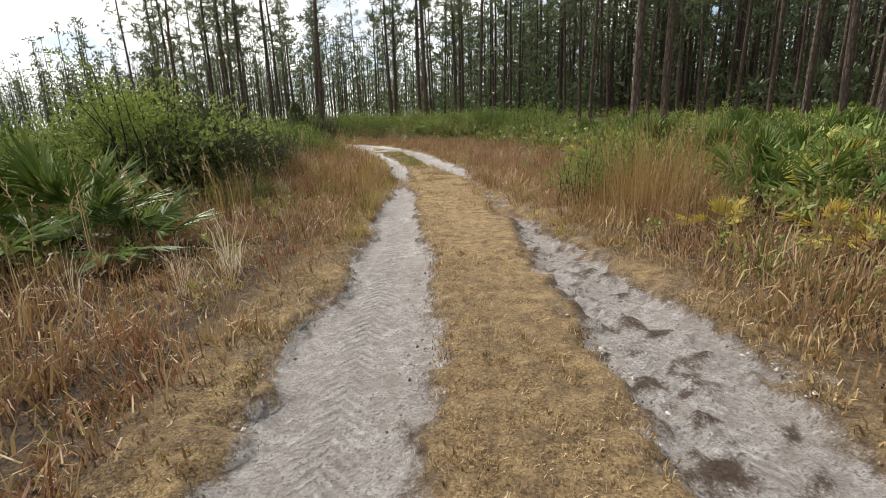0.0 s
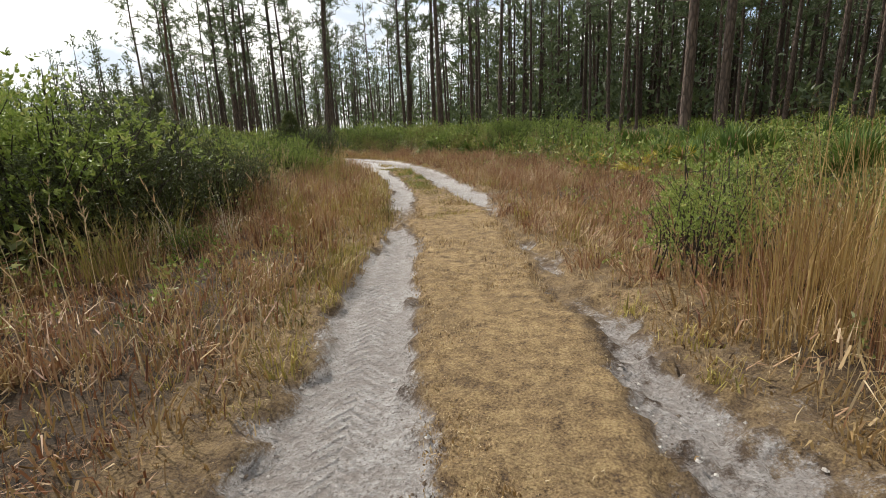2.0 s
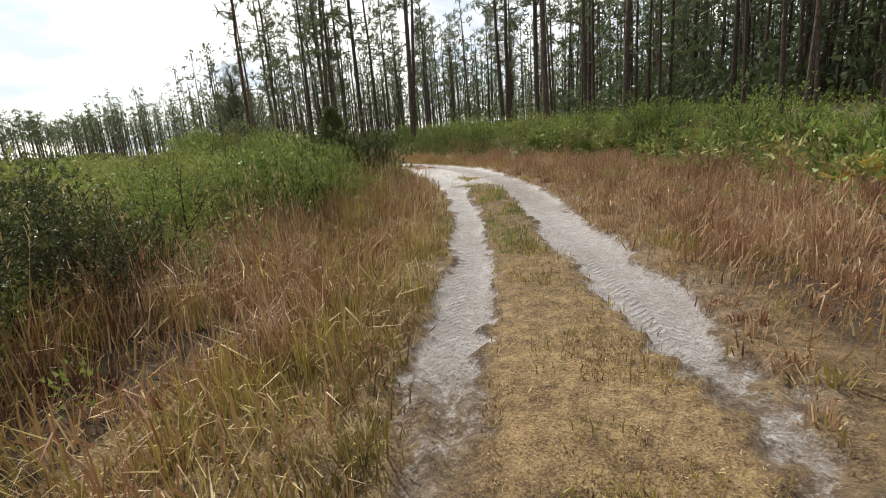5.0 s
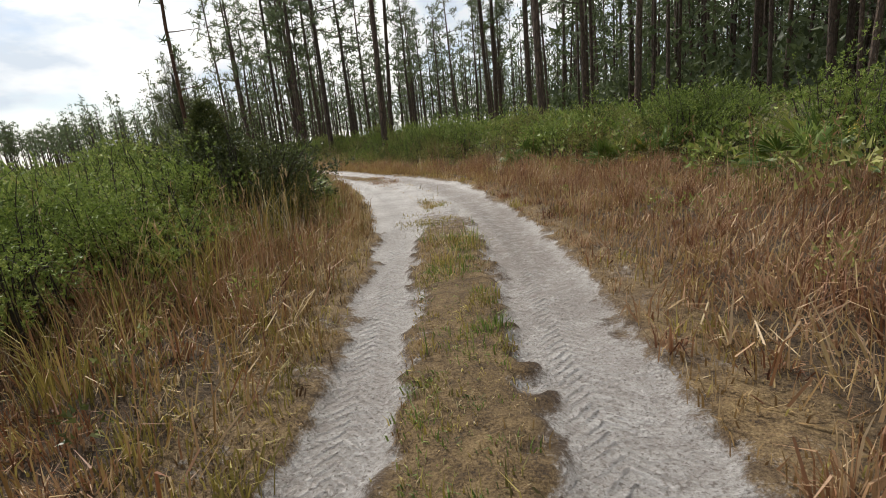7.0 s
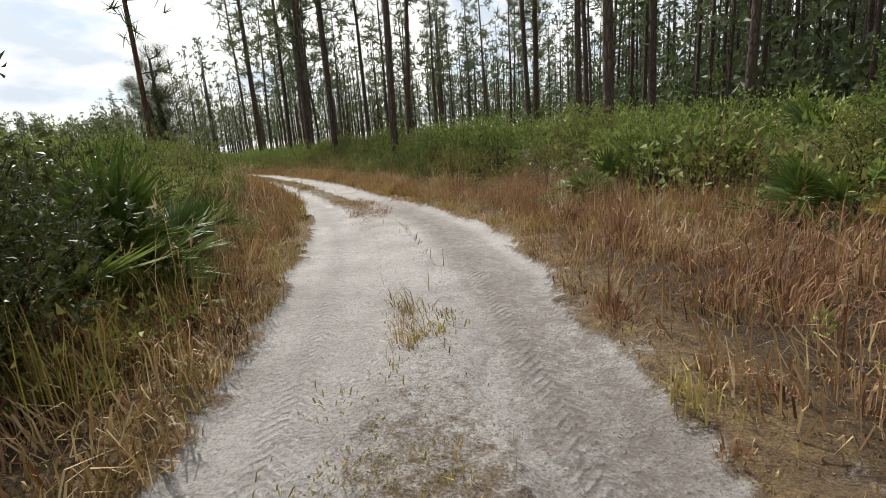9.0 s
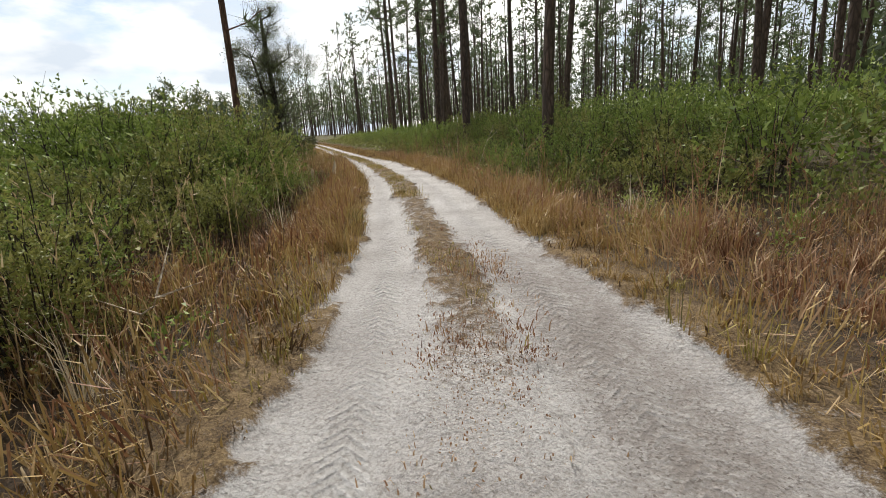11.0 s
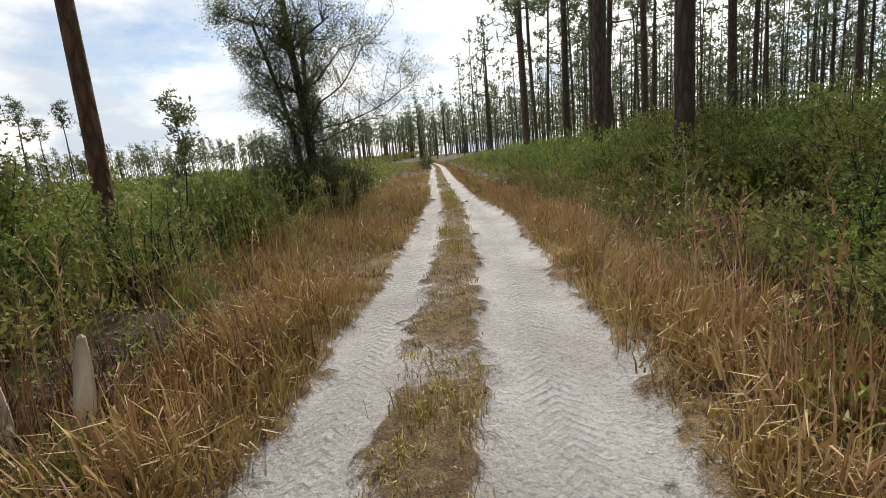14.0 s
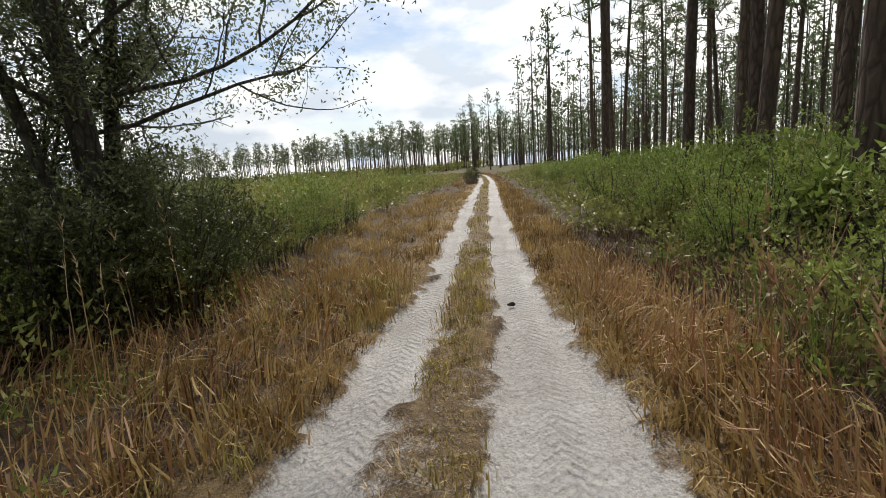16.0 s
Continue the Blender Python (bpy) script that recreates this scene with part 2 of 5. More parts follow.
mould, straw, l_mid, l_fine = litter(nt, pos)
trod = nt.nodes.new("ShaderNodeAttribute")
trod.attribute_name = "trodden"
soil_col = mix(nt, maths(nt, "MINIMUM", maths(nt, "MULTIPLY", trod.outputs["Fac"], maths(nt, "MULTIPLY_ADD", n_big, 1.2, 0.4)), 1.0), mould, straw)
grime = nt.nodes.new("ShaderNodeAttribute")
grime.attribute_name = "grime"
# darker mottling of the sand where the mid-scale noise is low
mottle = maths(nt, "MULTIPLY", grime.outputs["Fac"], ramp(nt, maths(nt, "ADD", maths(nt, "MULTIPLY", n_mid, 0.7), maths(nt, "MULTIPLY", n_fine, 0.3)), [(0.42, (1, 1, 1)), (0.66, (0.25, 0.25, 0.25))]))
n_peb = noise_tex(nt, pos, 38.0, 3.0, 0.6)
sand_col = mix(nt, ramp(nt, n_peb, [(0.36, (0.5, 0.5, 0.5)), (0.50, (0, 0, 0))]), sand_col, (0.28, 0.245, 0.215))
n_bits = noise_tex(nt, pos, 55.0, 2.0, 0.5)
bits = maths(nt, "MULTIPLY", maths(nt, "MINIMUM", maths(nt, "MULTIPLY", grime.outputs["Fac"], 1.1), 1.0), ramp(nt, n_bits, [(0.34, (0.9, 0.9, 0.9)), (0.43, (0, 0, 0))]))
sand_col = mix(nt, bits, sand_col, (0.10, 0.075, 0.055))
sand_col = mix(nt, mottle, sand_col, (0.235, 0.20, 0.175))
# rut edges: dark soil, with the shade of the rut's side painted in
rim = maths(nt, "MAXIMUM", maths(nt, "MULTIPLY_ADD", maths(nt, "ABSOLUTE", maths(nt, "SUBTRACT", att.outputs["Fac"], 0.42), 0.0), -2.6, 1.0), 0.0)
rim = maths(nt, "MULTIPLY", maths(nt, "MULTIPLY", rim, grime.outputs["Fac"]), ramp(nt, n_mid, [(0.40, (1, 1, 1)), (0.62, (0.15, 0.15, 0.15))]))
soil_col = mix(nt, rim, soil_col, (0.085, 0.058, 0.042))
sand_col = mix(nt, maths(nt, "MULTIPLY", rim, 0.75), sand_col, (0.13, 0.098, 0.078))
nt.links.new(mix(nt, sand_mask, soil_col, sand_col), b.inputs["Base Color"])
sep = nt.nodes.new("ShaderNodeSeparateXYZ")
nt.links.new(uv.outputs[0], sep.inputs[0])
# tyre lugs: slanting bars on each side of a track's middle line, pressed into the sand
lat = nt.nodes.new("ShaderNodeAttribute")
lat.attribute_name = "tread"
lug = maths(nt, "SINE", maths(nt, "ADD", maths(nt, "MULTIPLY_ADD", sep.outputs[0], 74.0, maths(nt, "MULTIPLY", n_mid, 5.0)), maths(nt, "MULTIPLY", maths(nt, "ABSOLUTE", sep.outputs[1], 0.0), 70.0)))
lug = maths(nt, "MULTIPLY", maths(nt, "MULTIPLY", lug, lat.outputs["Fac"]), maths(nt, "MINIMUM", maths(nt, "MULTIPLY", n_mid, 1.6), 1.0))
n_lump = noise_tex(nt, pos, 24.0, 3.0, 0.6)
bump(nt, b, maths(nt, "ADD", maths(nt, "MULTIPLY", n_lump, 0.5), maths(nt, "ADD", maths(nt, "MULTIPLY", maths(nt, "MULTIPLY", lug, maths(nt, "MULTIPLY_ADD", n_big, 1.6, -0.2)), 0.32), maths(nt, "ADD", n_mid, maths(nt, "MULTIPLY", n_fine, 0.22)))), 1.0, 0.065)

def crumb_material(name, stops):
    m, nt, b = material(name, 0.95)
    isl = nt.nodes.new("ShaderNodeNewGeometry").outputs["Random Per Island"]
    n = noise_tex(nt, nt.nodes.new("ShaderNodeNewGeometry").outputs["Position"], 60.0, 4.0, 0.65)
    nt.links.new(ramp(nt, maths(nt, "ADD", maths(nt, "MULTIPLY", isl, 0.5), maths(nt, "MULTIPLY", n, 0.5)), stops), b.inputs["Base Color"])
    bump(nt, b, n, 0.7, 0.01)
    return m


mat_soil = crumb_material("turned_soil", [(0.2, (0.07, 0.05, 0.036)), (0.5, (0.16, 0.12, 0.085)), (0.85, (0.30, 0.245, 0.19))])
mat_sand = crumb_material("sand_crumb", [(0.2, (0.26, 0.225, 0.195)), (0.5, (0.46, 0.43, 0.39)), (0.85, (0.70, 0.67, 0.63))])

# open ground under grass and shrubs
mat_ground, nt, b = material("leaf_litter", 0.95)
pos = nt.nodes.new("ShaderNodeNewGeometry").outputs["Position"]
n_big = noise_tex(nt, pos, 0.35, 4.0)
dry, straw, n_mid, n_fine = litter(nt, pos)
tone = maths(nt, "ADD", maths(nt, "MULTIPLY", n_mid, 0.65), maths(nt, "MULTIPLY", n_fine, 0.4))
grn = ramp(nt, tone, [(0.3, (0.03, 0.03, 0.012)), (0.52, (0.09, 0.085, 0.026)), (0.85, (0.22, 0.18, 0.065))])
cover = nt.nodes.new("ShaderNodeAttribute")
cover.attribute_name = "cover"
green_f = maths(nt, "MULTIPLY", cover.outputs["Fac"], maths(nt, "MULTIPLY_ADD", n_big, 1.6, 0.0))
green_f = maths(nt, "MINIMUM", green_f, 1.0)
nt.links.new(mix(nt, green_f, dry, grn), b.inputs["Base Color"])
bump(nt, b, maths(nt, "ADD", n_mid, maths(nt, "MULTIPLY", n_fine, 0.5)), 0.8, 0.05)

# ================= mesh tools =================
rng = np.random.default_rng(7)


def mesh_np(name, co, tris, mat, smooth=False):
    me = bpy.data.meshes.new(name)
    co, tris = np.ascontiguousarray(co, dtype=np.float32), np.ascontiguousarray(tris, dtype=np.int32)
    me.vertices.add(len(co))
    me.vertices.foreach_set("co", co.ravel())
    me.loops.add(tris.size)
    me.loops.foreach_set("vertex_index", tris.ravel())
    me.polygons.add(len(tris))
    me.polygons.foreach_set("loop_start", np.arange(0, tris.size, tris.shape[1], dtype=np.int32))
    me.polygons.foreach_set("use_smooth", np.full(len(tris), smooth))
    me.materials.append(mat)
    me.update(calc_edges=True)
    return me


class Heap:
    """Gathers pieces of one mesh."""

    def __init__(self):
        self.co, self.tris, self.n = [], [], 0

    def add(self, co, tris):
        co = np.asarray(co, float).reshape(-1, 3)
        self.co.append(co)
        self.tris.append(np.asarray(tris, int) + self.n)
        self.n += len(co)

    def mesh(self, name, mat, smooth=False):
        return mesh_np(name, np.concatenate(self.co), np.concatenate(self.tris), mat, smooth)


def part(name, me, parent, label=""):
    ob = new(name, me)
    ob.parent = parent
    return tagged(ob, label)


def unit(v):
    return v / np.maximum(np.linalg.norm(v, axis=-1, keepdims=True), 1e-9)


def tube(points, radii, sides=6, wobble=0.0, seed=0):
    """A tapering limb through the points, closed at its end."""
    p, r = np.asarray(points, float), np.asarray(radii, float)
    g = np.random.default_rng(seed)
    t = unit(np.gradient(p, axis=0))
    ref = np.where(np.abs(t[:, 2:3]) > 0.9, np.array([[1.0, 0, 0]]), np.array([[0, 0, 1.0]]))
    u = unit(np.cross(t, ref))
    v = np.cross(t, u)
    a = np.arange(sides) * 2 * math.pi / sides
    rr = r[:, None] * (1 + wobble * g.standard_normal((len(p), sides)))
    ring = p[:, None] + rr[..., None] * (np.cos(a)[None, :, None] * u[:, None] + np.sin(a)[None, :, None] * v[:, None])
    co = np.concatenate([ring.reshape(-1, 3), p[-1:] + t[-1:] * r[-1]])
    i, j = np.meshgrid(np.arange(len(p) - 1), np.arange(sides), indexing="ij")
    q = (i * sides + j).ravel(), (i * sides + (j + 1) % sides).ravel(), ((i + 1) * sides + (j + 1) % sides).ravel(), ((i + 1) * sides + j).ravel()
    tris = np.concatenate([np.stack([q[0], q[1], q[2]], 1), np.stack([q[0], q[2], q[3]], 1)])
    e = (len(p) - 1) * sides + np.arange(sides)
    cap = np.stack([e, (len(p) - 1) * sides + (np.arange(sides) + 1) % sides, np.full(sides, len(co) - 1)], 1)
    return co, np.concatenate([tris, cap])


def blades(root, height, az, lean, width, curl=0.6):
    """Grass blades: a bent strip that ends in a point, three triangles each."""
    n = len(root)
    out = np.stack([np.cos(az), np.sin(az), np.zeros(n)], 1)
    side = np.stack([-np.sin(az), np.cos(az), np.zeros(n)], 1)
    tw = rng.uniform(0, math.pi, n)[:, None]
    side = unit(side * np.cos(tw) + out * np.sin(tw))
    up = np.array([[0, 0, 1.0]])
    h, l, w = height[:, None], lean[:, None], width[:, None]
    a, b_ = l * 0.4, l * 1.8
    mid = root + up * h * 0.52 * np.cos(a) + out * h * 0.52 * np.sin(a)
    tip = mid + up * h * 0.5 * np.cos(b_) + out * h * 0.5 * np.sin(b_)
    tip[:, 2] = np.maximum(tip[:, 2], root[:, 2] + 0.01)
    co = np.stack([root - side * w / 2, root + side * w / 2, mid - side * w * 0.4, mid + side * w * 0.4, tip], 1).reshape(-1, 3)
    base = np.arange(n)[:, None] * 5
    tris = (base[:, None] + np.array([[[0, 1, 3], [0, 3, 2], [2, 3, 4]]])).reshape(-1, 3)
    return co, tris


def leaves(pos, direction, length, width, fold=0.25):
    """Small leaves: a diamond folded along its rib."""
    n = len(pos)
    d = unit(direction)
    side = unit(np.cross(d, rng.standard_normal((n, 3))))
    nrm = np.cross(d, side)
    l, w = length[:, None], width[:, None]
    mid = pos + d * l * 0.45
    co = np.stack([pos, mid + side * w / 2 + nrm * w * fold, pos + d * l, mid - side * w / 2 + nrm * w * fold], 1).reshape(-1, 3)
    base = np.arange(n)[:, None, None] * 4
    return co, (base + np.array([[[0, 1, 2], [0, 2, 3]]])).reshape(-1, 3)


def slivers(pos, direction, length, width):
    """Needles and far leaves: one pointed triangle each."""
    n = len(pos)
    d = unit(direction)
    side = unit(np.cross(d, rng.standard_normal((n, 3))))
    l, w = length[:, None], width[:, None]
    co = np.stack([pos - side * w * 0.5, pos + side * w * 0.5, pos + d * l], 1).reshape(-1, 3)
    return co, np.arange(n * 3).reshape(-1, 3)


# ================= the track's line and the lie of the land =================
# middle of the track; then, as offsets to the right, the two edges of each rut, and how bare the strip between is
TRACK = [
    (0.35, -12, -1.5, -0.5, 0.7, 1.3, 0.1), (0.33, -4, -1.5, -0.5, 0.7, 1.3, 0.1), (0.30, 3.2, -1.45, -0.42, 0.76, 1.75, 0.1),
    (0.25, 6.3, -1.32, -0.48, 0.80, 1.30, 0.05), (0.1, 9.4, -1.28, -0.62, 0.80, 1.20, 0.0), (-0.1, 12.0, -1.05, -0.62, 0.9, 1.0, 0.0),
    (-0.55, 15.6, -1.05, -0.45, 0.65, 1.35, 0.0), (-1.25, 19.4, -0.95, -0.38, 0.45, 1.30, 0.0), (-2.1, 23.3, -1.05, -0.42, 0.50, 1.50, 0.0),
    (-3.1, 27.2, -1.45, -0.40, 0.35, 1.35, 0.45), (-4.9, 31.3, -1.55, -0.35, 0.25, 1.60, 0.8), (-6.6, 34.0, -1.3, -0.35, 0.30, 1.50, 0.45),
    (-8.8, 36.9, -1.15, -0.35, 0.30, 1.25, 0.3), (-10.9, 39.3, -1.05, -0.33, 0.28, 1.45, 0.4), (-13.6, 42.5, -1.0, -0.36, 0.33, 1.40, 0.1),
    (-17.5, 46.5, -0.95, -0.33, 0.33, 1.35, 0.0), (-21.7, 50.5, -0.90, -0.32, 0.33, 1.35, 0.1), (-25.8, 54.2, -0.75, -0.30, 0.30, 0.95, 0.0),
    (-29.3, 57.2, -0.75, -0.32, 0.30, 0.90, 0.0), (-37.3, 64.1, -0.8, -0.3, 0.3, 0.9, 0.0), (-51, 76, -0.8, -0.3, 0.3, 0.9, 0.0),
    (-62, 85.5, -0.8, -0.3, 0.3, 0.9, 0.0), (-90, 108, -0.8, -0.3, 0.3, 0.9, 0.0), (-130, 136, -0.8, -0.3, 0.3, 0.9, 0.0)]
ctrl = np.array(TRACK) * K
ctrl[:, 6] /= K


def smooth_line(c, per=24):
    """Through the knots, evenly bending."""
    p = np.vstack([2 * c[0] - c[1], c, 2 * c[-1] - c[-2]])
    t = np.linspace(0, 1, per, endpoint=False)[:, None]
    rows = []
    for i in range(len(c) - 1):
        a, b_, c_, d = p[i:i + 4]
        rows.append(0.5 * (2 * b_ + (c_ - a) * t + (2 * a - 5 * b_ + 4 * c_ - d) * t ** 2 + (3 * b_ - a - 3 * c_ + d) * t ** 3))
    return np.vstack(rows + [c[-1:]])


line = smooth_line(ctrl)
run = np.concatenate([[0], np.cumsum(np.linalg.norm(np.diff(line[:, :2], axis=0), axis=1))])
LENGTH = run[-1]
S = np.arange(0, LENGTH, 0.25)
LINE = np.stack([np.interp(S, run, line[:, k]) for k in range(7)], 1)
tang = unit(np.gradient(LINE[:, :2], axis=0))
RIGHT = np.stack([tang[:, 1], -tang[:, 0]], 1)


def on_track(s, d):
    """World x, y of a point s along the track and d to the right of its middle."""
    x, y, rx, ry = (np.interp(s, S, a) for a in (LINE[:, 0], LINE[:, 1], RIGHT[:, 0], RIGHT[:, 1]))
    return x + rx * d, y + ry * d


def to_track(x, y):
    """Nearest point of the track: its s and the signed distance, right positive."""
    x, y = np.atleast_1d(np.asarray(x, float)), np.atleast_1d(np.asarray(y, float))
    s, d = np.empty(len(x)), np.empty(len(x))
    for a in range(0, len(x), 20000):
        dx, dy = x[a:a + 20000, None] - LINE[:, 0], y[a:a + 20000, None] - LINE[:, 1]
        k = np.argmin(dx * dx + dy * dy, 1)
        r = np.arange(len(k))
        side = dx[r, k] * RIGHT[k, 0] + dy[r, k] * RIGHT[k, 1]
        s[a:a + 20000] = S[k]
        d[a:a + 20000] = np.sign(side) * np.hypot(dx[r, k], dy[r, k])
    return s, d


def step(v, a, b_):
    t = np.clip((v - a) / (b_ - a), 0, 1)
    return t * t * (3 - 2 * t)


def lie(s, d, x, y):
    """Height of the land: level by the track, a low rise into the pines on the right."""
    rise = np.interp(s, [0, 21.2, 34, 42.5, 49.3, 76.5, 119], [0.25, 0.25, 0.35, 0.75, 0.85, 0.8, 0.5])
    h = rise * step(d, 2.4, 9.0) + 0.5 * step(d, 9, 40)
    h = h + 0.05 * np.sin(x * 0.9 + 1.3) * np.sin(y * 0.8) * step(np.abs(d), 1.8, 4) + 0.12 * np.sin(x * 0.21) * np.sin(y * 0.17 + 2) * step(np.abs(d), 3, 12)
    return h


def ground_z(x, y):
    s, d = to_track(x, y)
    return lie(s, d, np.atleast_1d(x), np.atleast_1d(y))


# ================= ground and track =================
def lines(lo, hi, dense_lo, dense_hi, fine):
    a = np.arange(dense_lo, dense_hi + fine / 2, fine)
    grow = fine * 1.16 ** np.arange(1, 60)
    out = np.cumsum(grow)
    return np.concatenate([(dense_lo - out[out < dense_lo - lo])[::-1], a, dense_hi + out[out < hi - dense_hi]])


gx, gy = lines(-2600, 2600, -72, 26, 0.75), lines(-2600, 2600, -14, 82, 0.75)
GX, GY = np.meshgrid(gx, gy)
fx, fy = GX.ravel(), GY.ravel()
fs, fd = to_track(fx, fy)
gz = lie(fs, fd, fx, fy) - 0.22 * (1 - step(np.abs(fd), 1.9, 2.6))
gi, gj = np.meshgrid(np.arange(len(gy) - 1), np.arange(len(gx) - 1), indexing="ij")
q0 = (gi * len(gx) + gj).ravel()
quads = np.stack([q0, q0 + 1, q0 + 1 + len(gx), q0 + len(gx)], 1)
ground = new("ground", mesh_np("ground", np.stack([fx, fy, gz], 1), quads, mat_ground, True))
at = ground.data.attributes.new("cover", 'FLOAT', 'POINT')
at.data.foreach_set("value", step(np.abs(fd), 3.5, 9.0).astype(np.float32))
tagged(ground, "sandy forest soil under dry leaf litter", "ground", kind="structure")

rs = np.concatenate([np.arange(5, 66, 0.075), np.arange(66, LENGTH - 1, 0.5)])
rd = np.concatenate([np.arange(-2.75, -1.6, 0.12), np.arange(-1.6, 1.7, 0.045), np.arange(1.75, 2.8, 0.12)])
RS, RD = np.meshgrid(rs, rd, indexing="ij")
rs_f, rd_f = RS.ravel(), RD.ravel()
rx_f, ry_f = on_track(rs_f, rd_f)
l0, l1, r0, r1, bare = (np.interp(rs_f, S, LINE[:, k]) for k in range(2, 7))


def rough_noise(x, y, f, seed):
    g = np.random.default_rng(seed)
    v = 0
    for k in range(6):
        a = g.uniform(0, 2 * math.pi)
        ff = f * g.uniform(0.6, 1.9)
        v = v + np.sin((x * math.cos(a) + y * math.sin(a)) * ff + g.uniform(0, 6)) * np.sin((x * math.sin(a) - y * math.cos(a)) * ff * 0.8 + g.uniform(0, 6))
    return v / 2.4


def regrowth(s, d):
    """Stretches where grass has grown back over a rut."""
    return np.where(d < 0, 0.85 * step(s, 19.8, 20.8) * (1 - step(s, 22.0, 23.2)), 0.74 * step(s, 16.0, 17.2) * (1 - step(s, 21.8, 23.2)))


wav = 0.10 * rough_noise(rx_f, ry_f, 2.2, 3) + 0.07 * rough_noise(rx_f, ry_f, 9.0, 4) + 0.05 * rough_noise(rx_f, ry_f, 21.0, 6)
dd = rd_f + wav
band = lambda a, b_: step(dd, a - 0.10, a + 0.10) * (1 - step(dd, b_ - 0.12, b_ + 0.12))
left, right = band(l0, l1), band(r0, r1)
mid_bare = np.maximum(np.clip(bare * np.interp(rs_f, [38.5, 41.5], [1.7, 0.9]), 0, 1), np.interp(rs_f, [0, 26, 34, 120], [0.0, 0.0, 0.34, 0.34]) * np.clip(0.7 + 0.6 * rough_noise(rx_f, ry_f, 3.1, 51), 0, 1.6)) * band(l1, r0)
sand = np.clip(left + right + mid_bare, 0, 1)
# the stretch where grass has grown back over the ruts
sand = sand * (1 - regrowth(rs_f, rd_f) * np.clip(0.75 + 0.35 * rough_noise(rx_f, ry_f, 4.0, 41), 0.3, 1))
broken = np.clip(0.80 + 0.35 * rough_noise(rx_f, ry_f, 9.0, 71) + 0.45 * rough_noise(rx_f, ry_f, 24.0, 72), 0.3, 1)
sand = np.where((rd_f > 0.3) & (rs_f < 22), sand * (1 - (1 - step(rs_f, 16, 22)) * (1 - broken)), sand)
shoulder = (step(dd, r1, r1 + 0.1) * (1 - step(dd, r1 + 0.3, r1 + 0.6)) + step(dd, l0 - 0.5, l0 - 0.2) * (1 - step(dd, l0 - 0.1, l0))) * 0.35
sand = np.clip(sand + shoulder * (0.5 + 0.5 * rough_noise(rx_f, ry_f, 5.0, 8)), 0, 1)
deep = np.interp(rs_f, [0, 17, 22.1, 34, 102], [0.085, 0.07, 0.05, 0.05, 0.045])
dip = -(left + right) * deep + 0.03 * (1 - sand) * (np.abs(rd_f) < 1.7)
clod = rough_noise(rx_f, ry_f, 14.0, 11) * np.clip(1 - 2.2 * np.abs(sand - 0.42), 0, 1) * np.interp(rs_f, [0, 20, 30], [0.055, 0.048, 0.02]) + rough_noise(rx_f, ry_f, 20.0, 12) * 0.006
rz_f = lie(rs_f, rd_f, rx_f, ry_f) + dip + clod + 0.012 * rough_noise(rx_f, ry_f, 3.0, 5) - 0.10 * step(np.abs(rd_f), 2.2, 2.72)
ti_, tj_ = np.meshgrid(np.arange(len(rs) - 1), np.arange(len(rd) - 1), indexing="ij")
q0 = (ti_ * len(rd) + tj_).ravel()
me = mesh_np("track", np.stack([rx_f, ry_f, rz_f], 1), np.stack([q0, q0 + len(rd), q0 + len(rd) + 1, q0 + 1], 1), mat_road, True)
at = me.attributes.new("sand", 'FLOAT', 'POINT')
at.data.foreach_set("value", sand.astype(np.float32))
wl, wr = (l0 + l1) / 2, (r0 + r1) / 2 - 0.05
tl = np.exp(-((rd_f - wl) / 0.14) ** 4) + np.exp(-((rd_f - wr) / 0.15) ** 4)
at = me.attributes.new("trodden", 'FLOAT', 'POINT')
mid_tr = step(rd_f, l1 - 0.1, l1 + 0.05) * (1 - step(rd_f, r0 - 0.05, r0 + 0.1)) * np.interp(rs_f, [0, 22, 27, 120], [1.0, 0.95, 0.45, 0.4])
side_tr = (1 - step(np.maximum(rd_f - r1, l0 - rd_f), 0.15, 0.9)) * np.interp(rs_f, [0, 22, 30, 120], [0.8, 0.8, 0.6, 0.55])
at.data.foreach_set("value", np.maximum(np.maximum(mid_tr, regrowth(rs_f, rd_f)), side_tr * ((rd_f > r1 - 0.1) | (rd_f < l0 + 0.1))).astype(np.float32))
at = me.attributes.new("grime", 'FLOAT', 'POINT')
at.data.foreach_set("value", np.interp(rs_f, [0, 14.4, 18.7, 27, 32, 36, 102], [0.9, 0.85, 0.8, 0.7, 0.5, 0.3, 0.24]).astype(np.float32) + (0.52 * step(rs_f, 27, 31) * (1 - step(rs_f, 41, 45)) * step(rd_f, 0.3, 0.55) * (1 - step(rd_f, 1.0, 1.25))).astype(np.float32))
at = me.attributes.new("tread", 'FLOAT', 'POINT')
at.data.foreach_set("value", (tl * sand).astype(np.float32))
uvl = me.uv_layers.new(name="track")
vi = np.empty(len(me.loops), dtype=np.int32)
me.loops.foreach_get("vertex_index", vi)
off = np.where(rd_f < 0, rd_f - wl, rd_f - wr)
uvl.data.foreach_set("uv", np.stack([rs_f, off], 1)[vi].astype(np.float32).ravel())
road = tagged(new("road", me), "two pale sand wheel ruts with a grassy strip between", "track", kind="structure")


def sand_at(s, d):
    a0, a1, b0, b1, ba = (np.interp(s, S, LINE[:, k]) for k in range(2, 7))
    return ((d > a0) & (d < a1)) | ((d > b0) & (d < b1)), ba


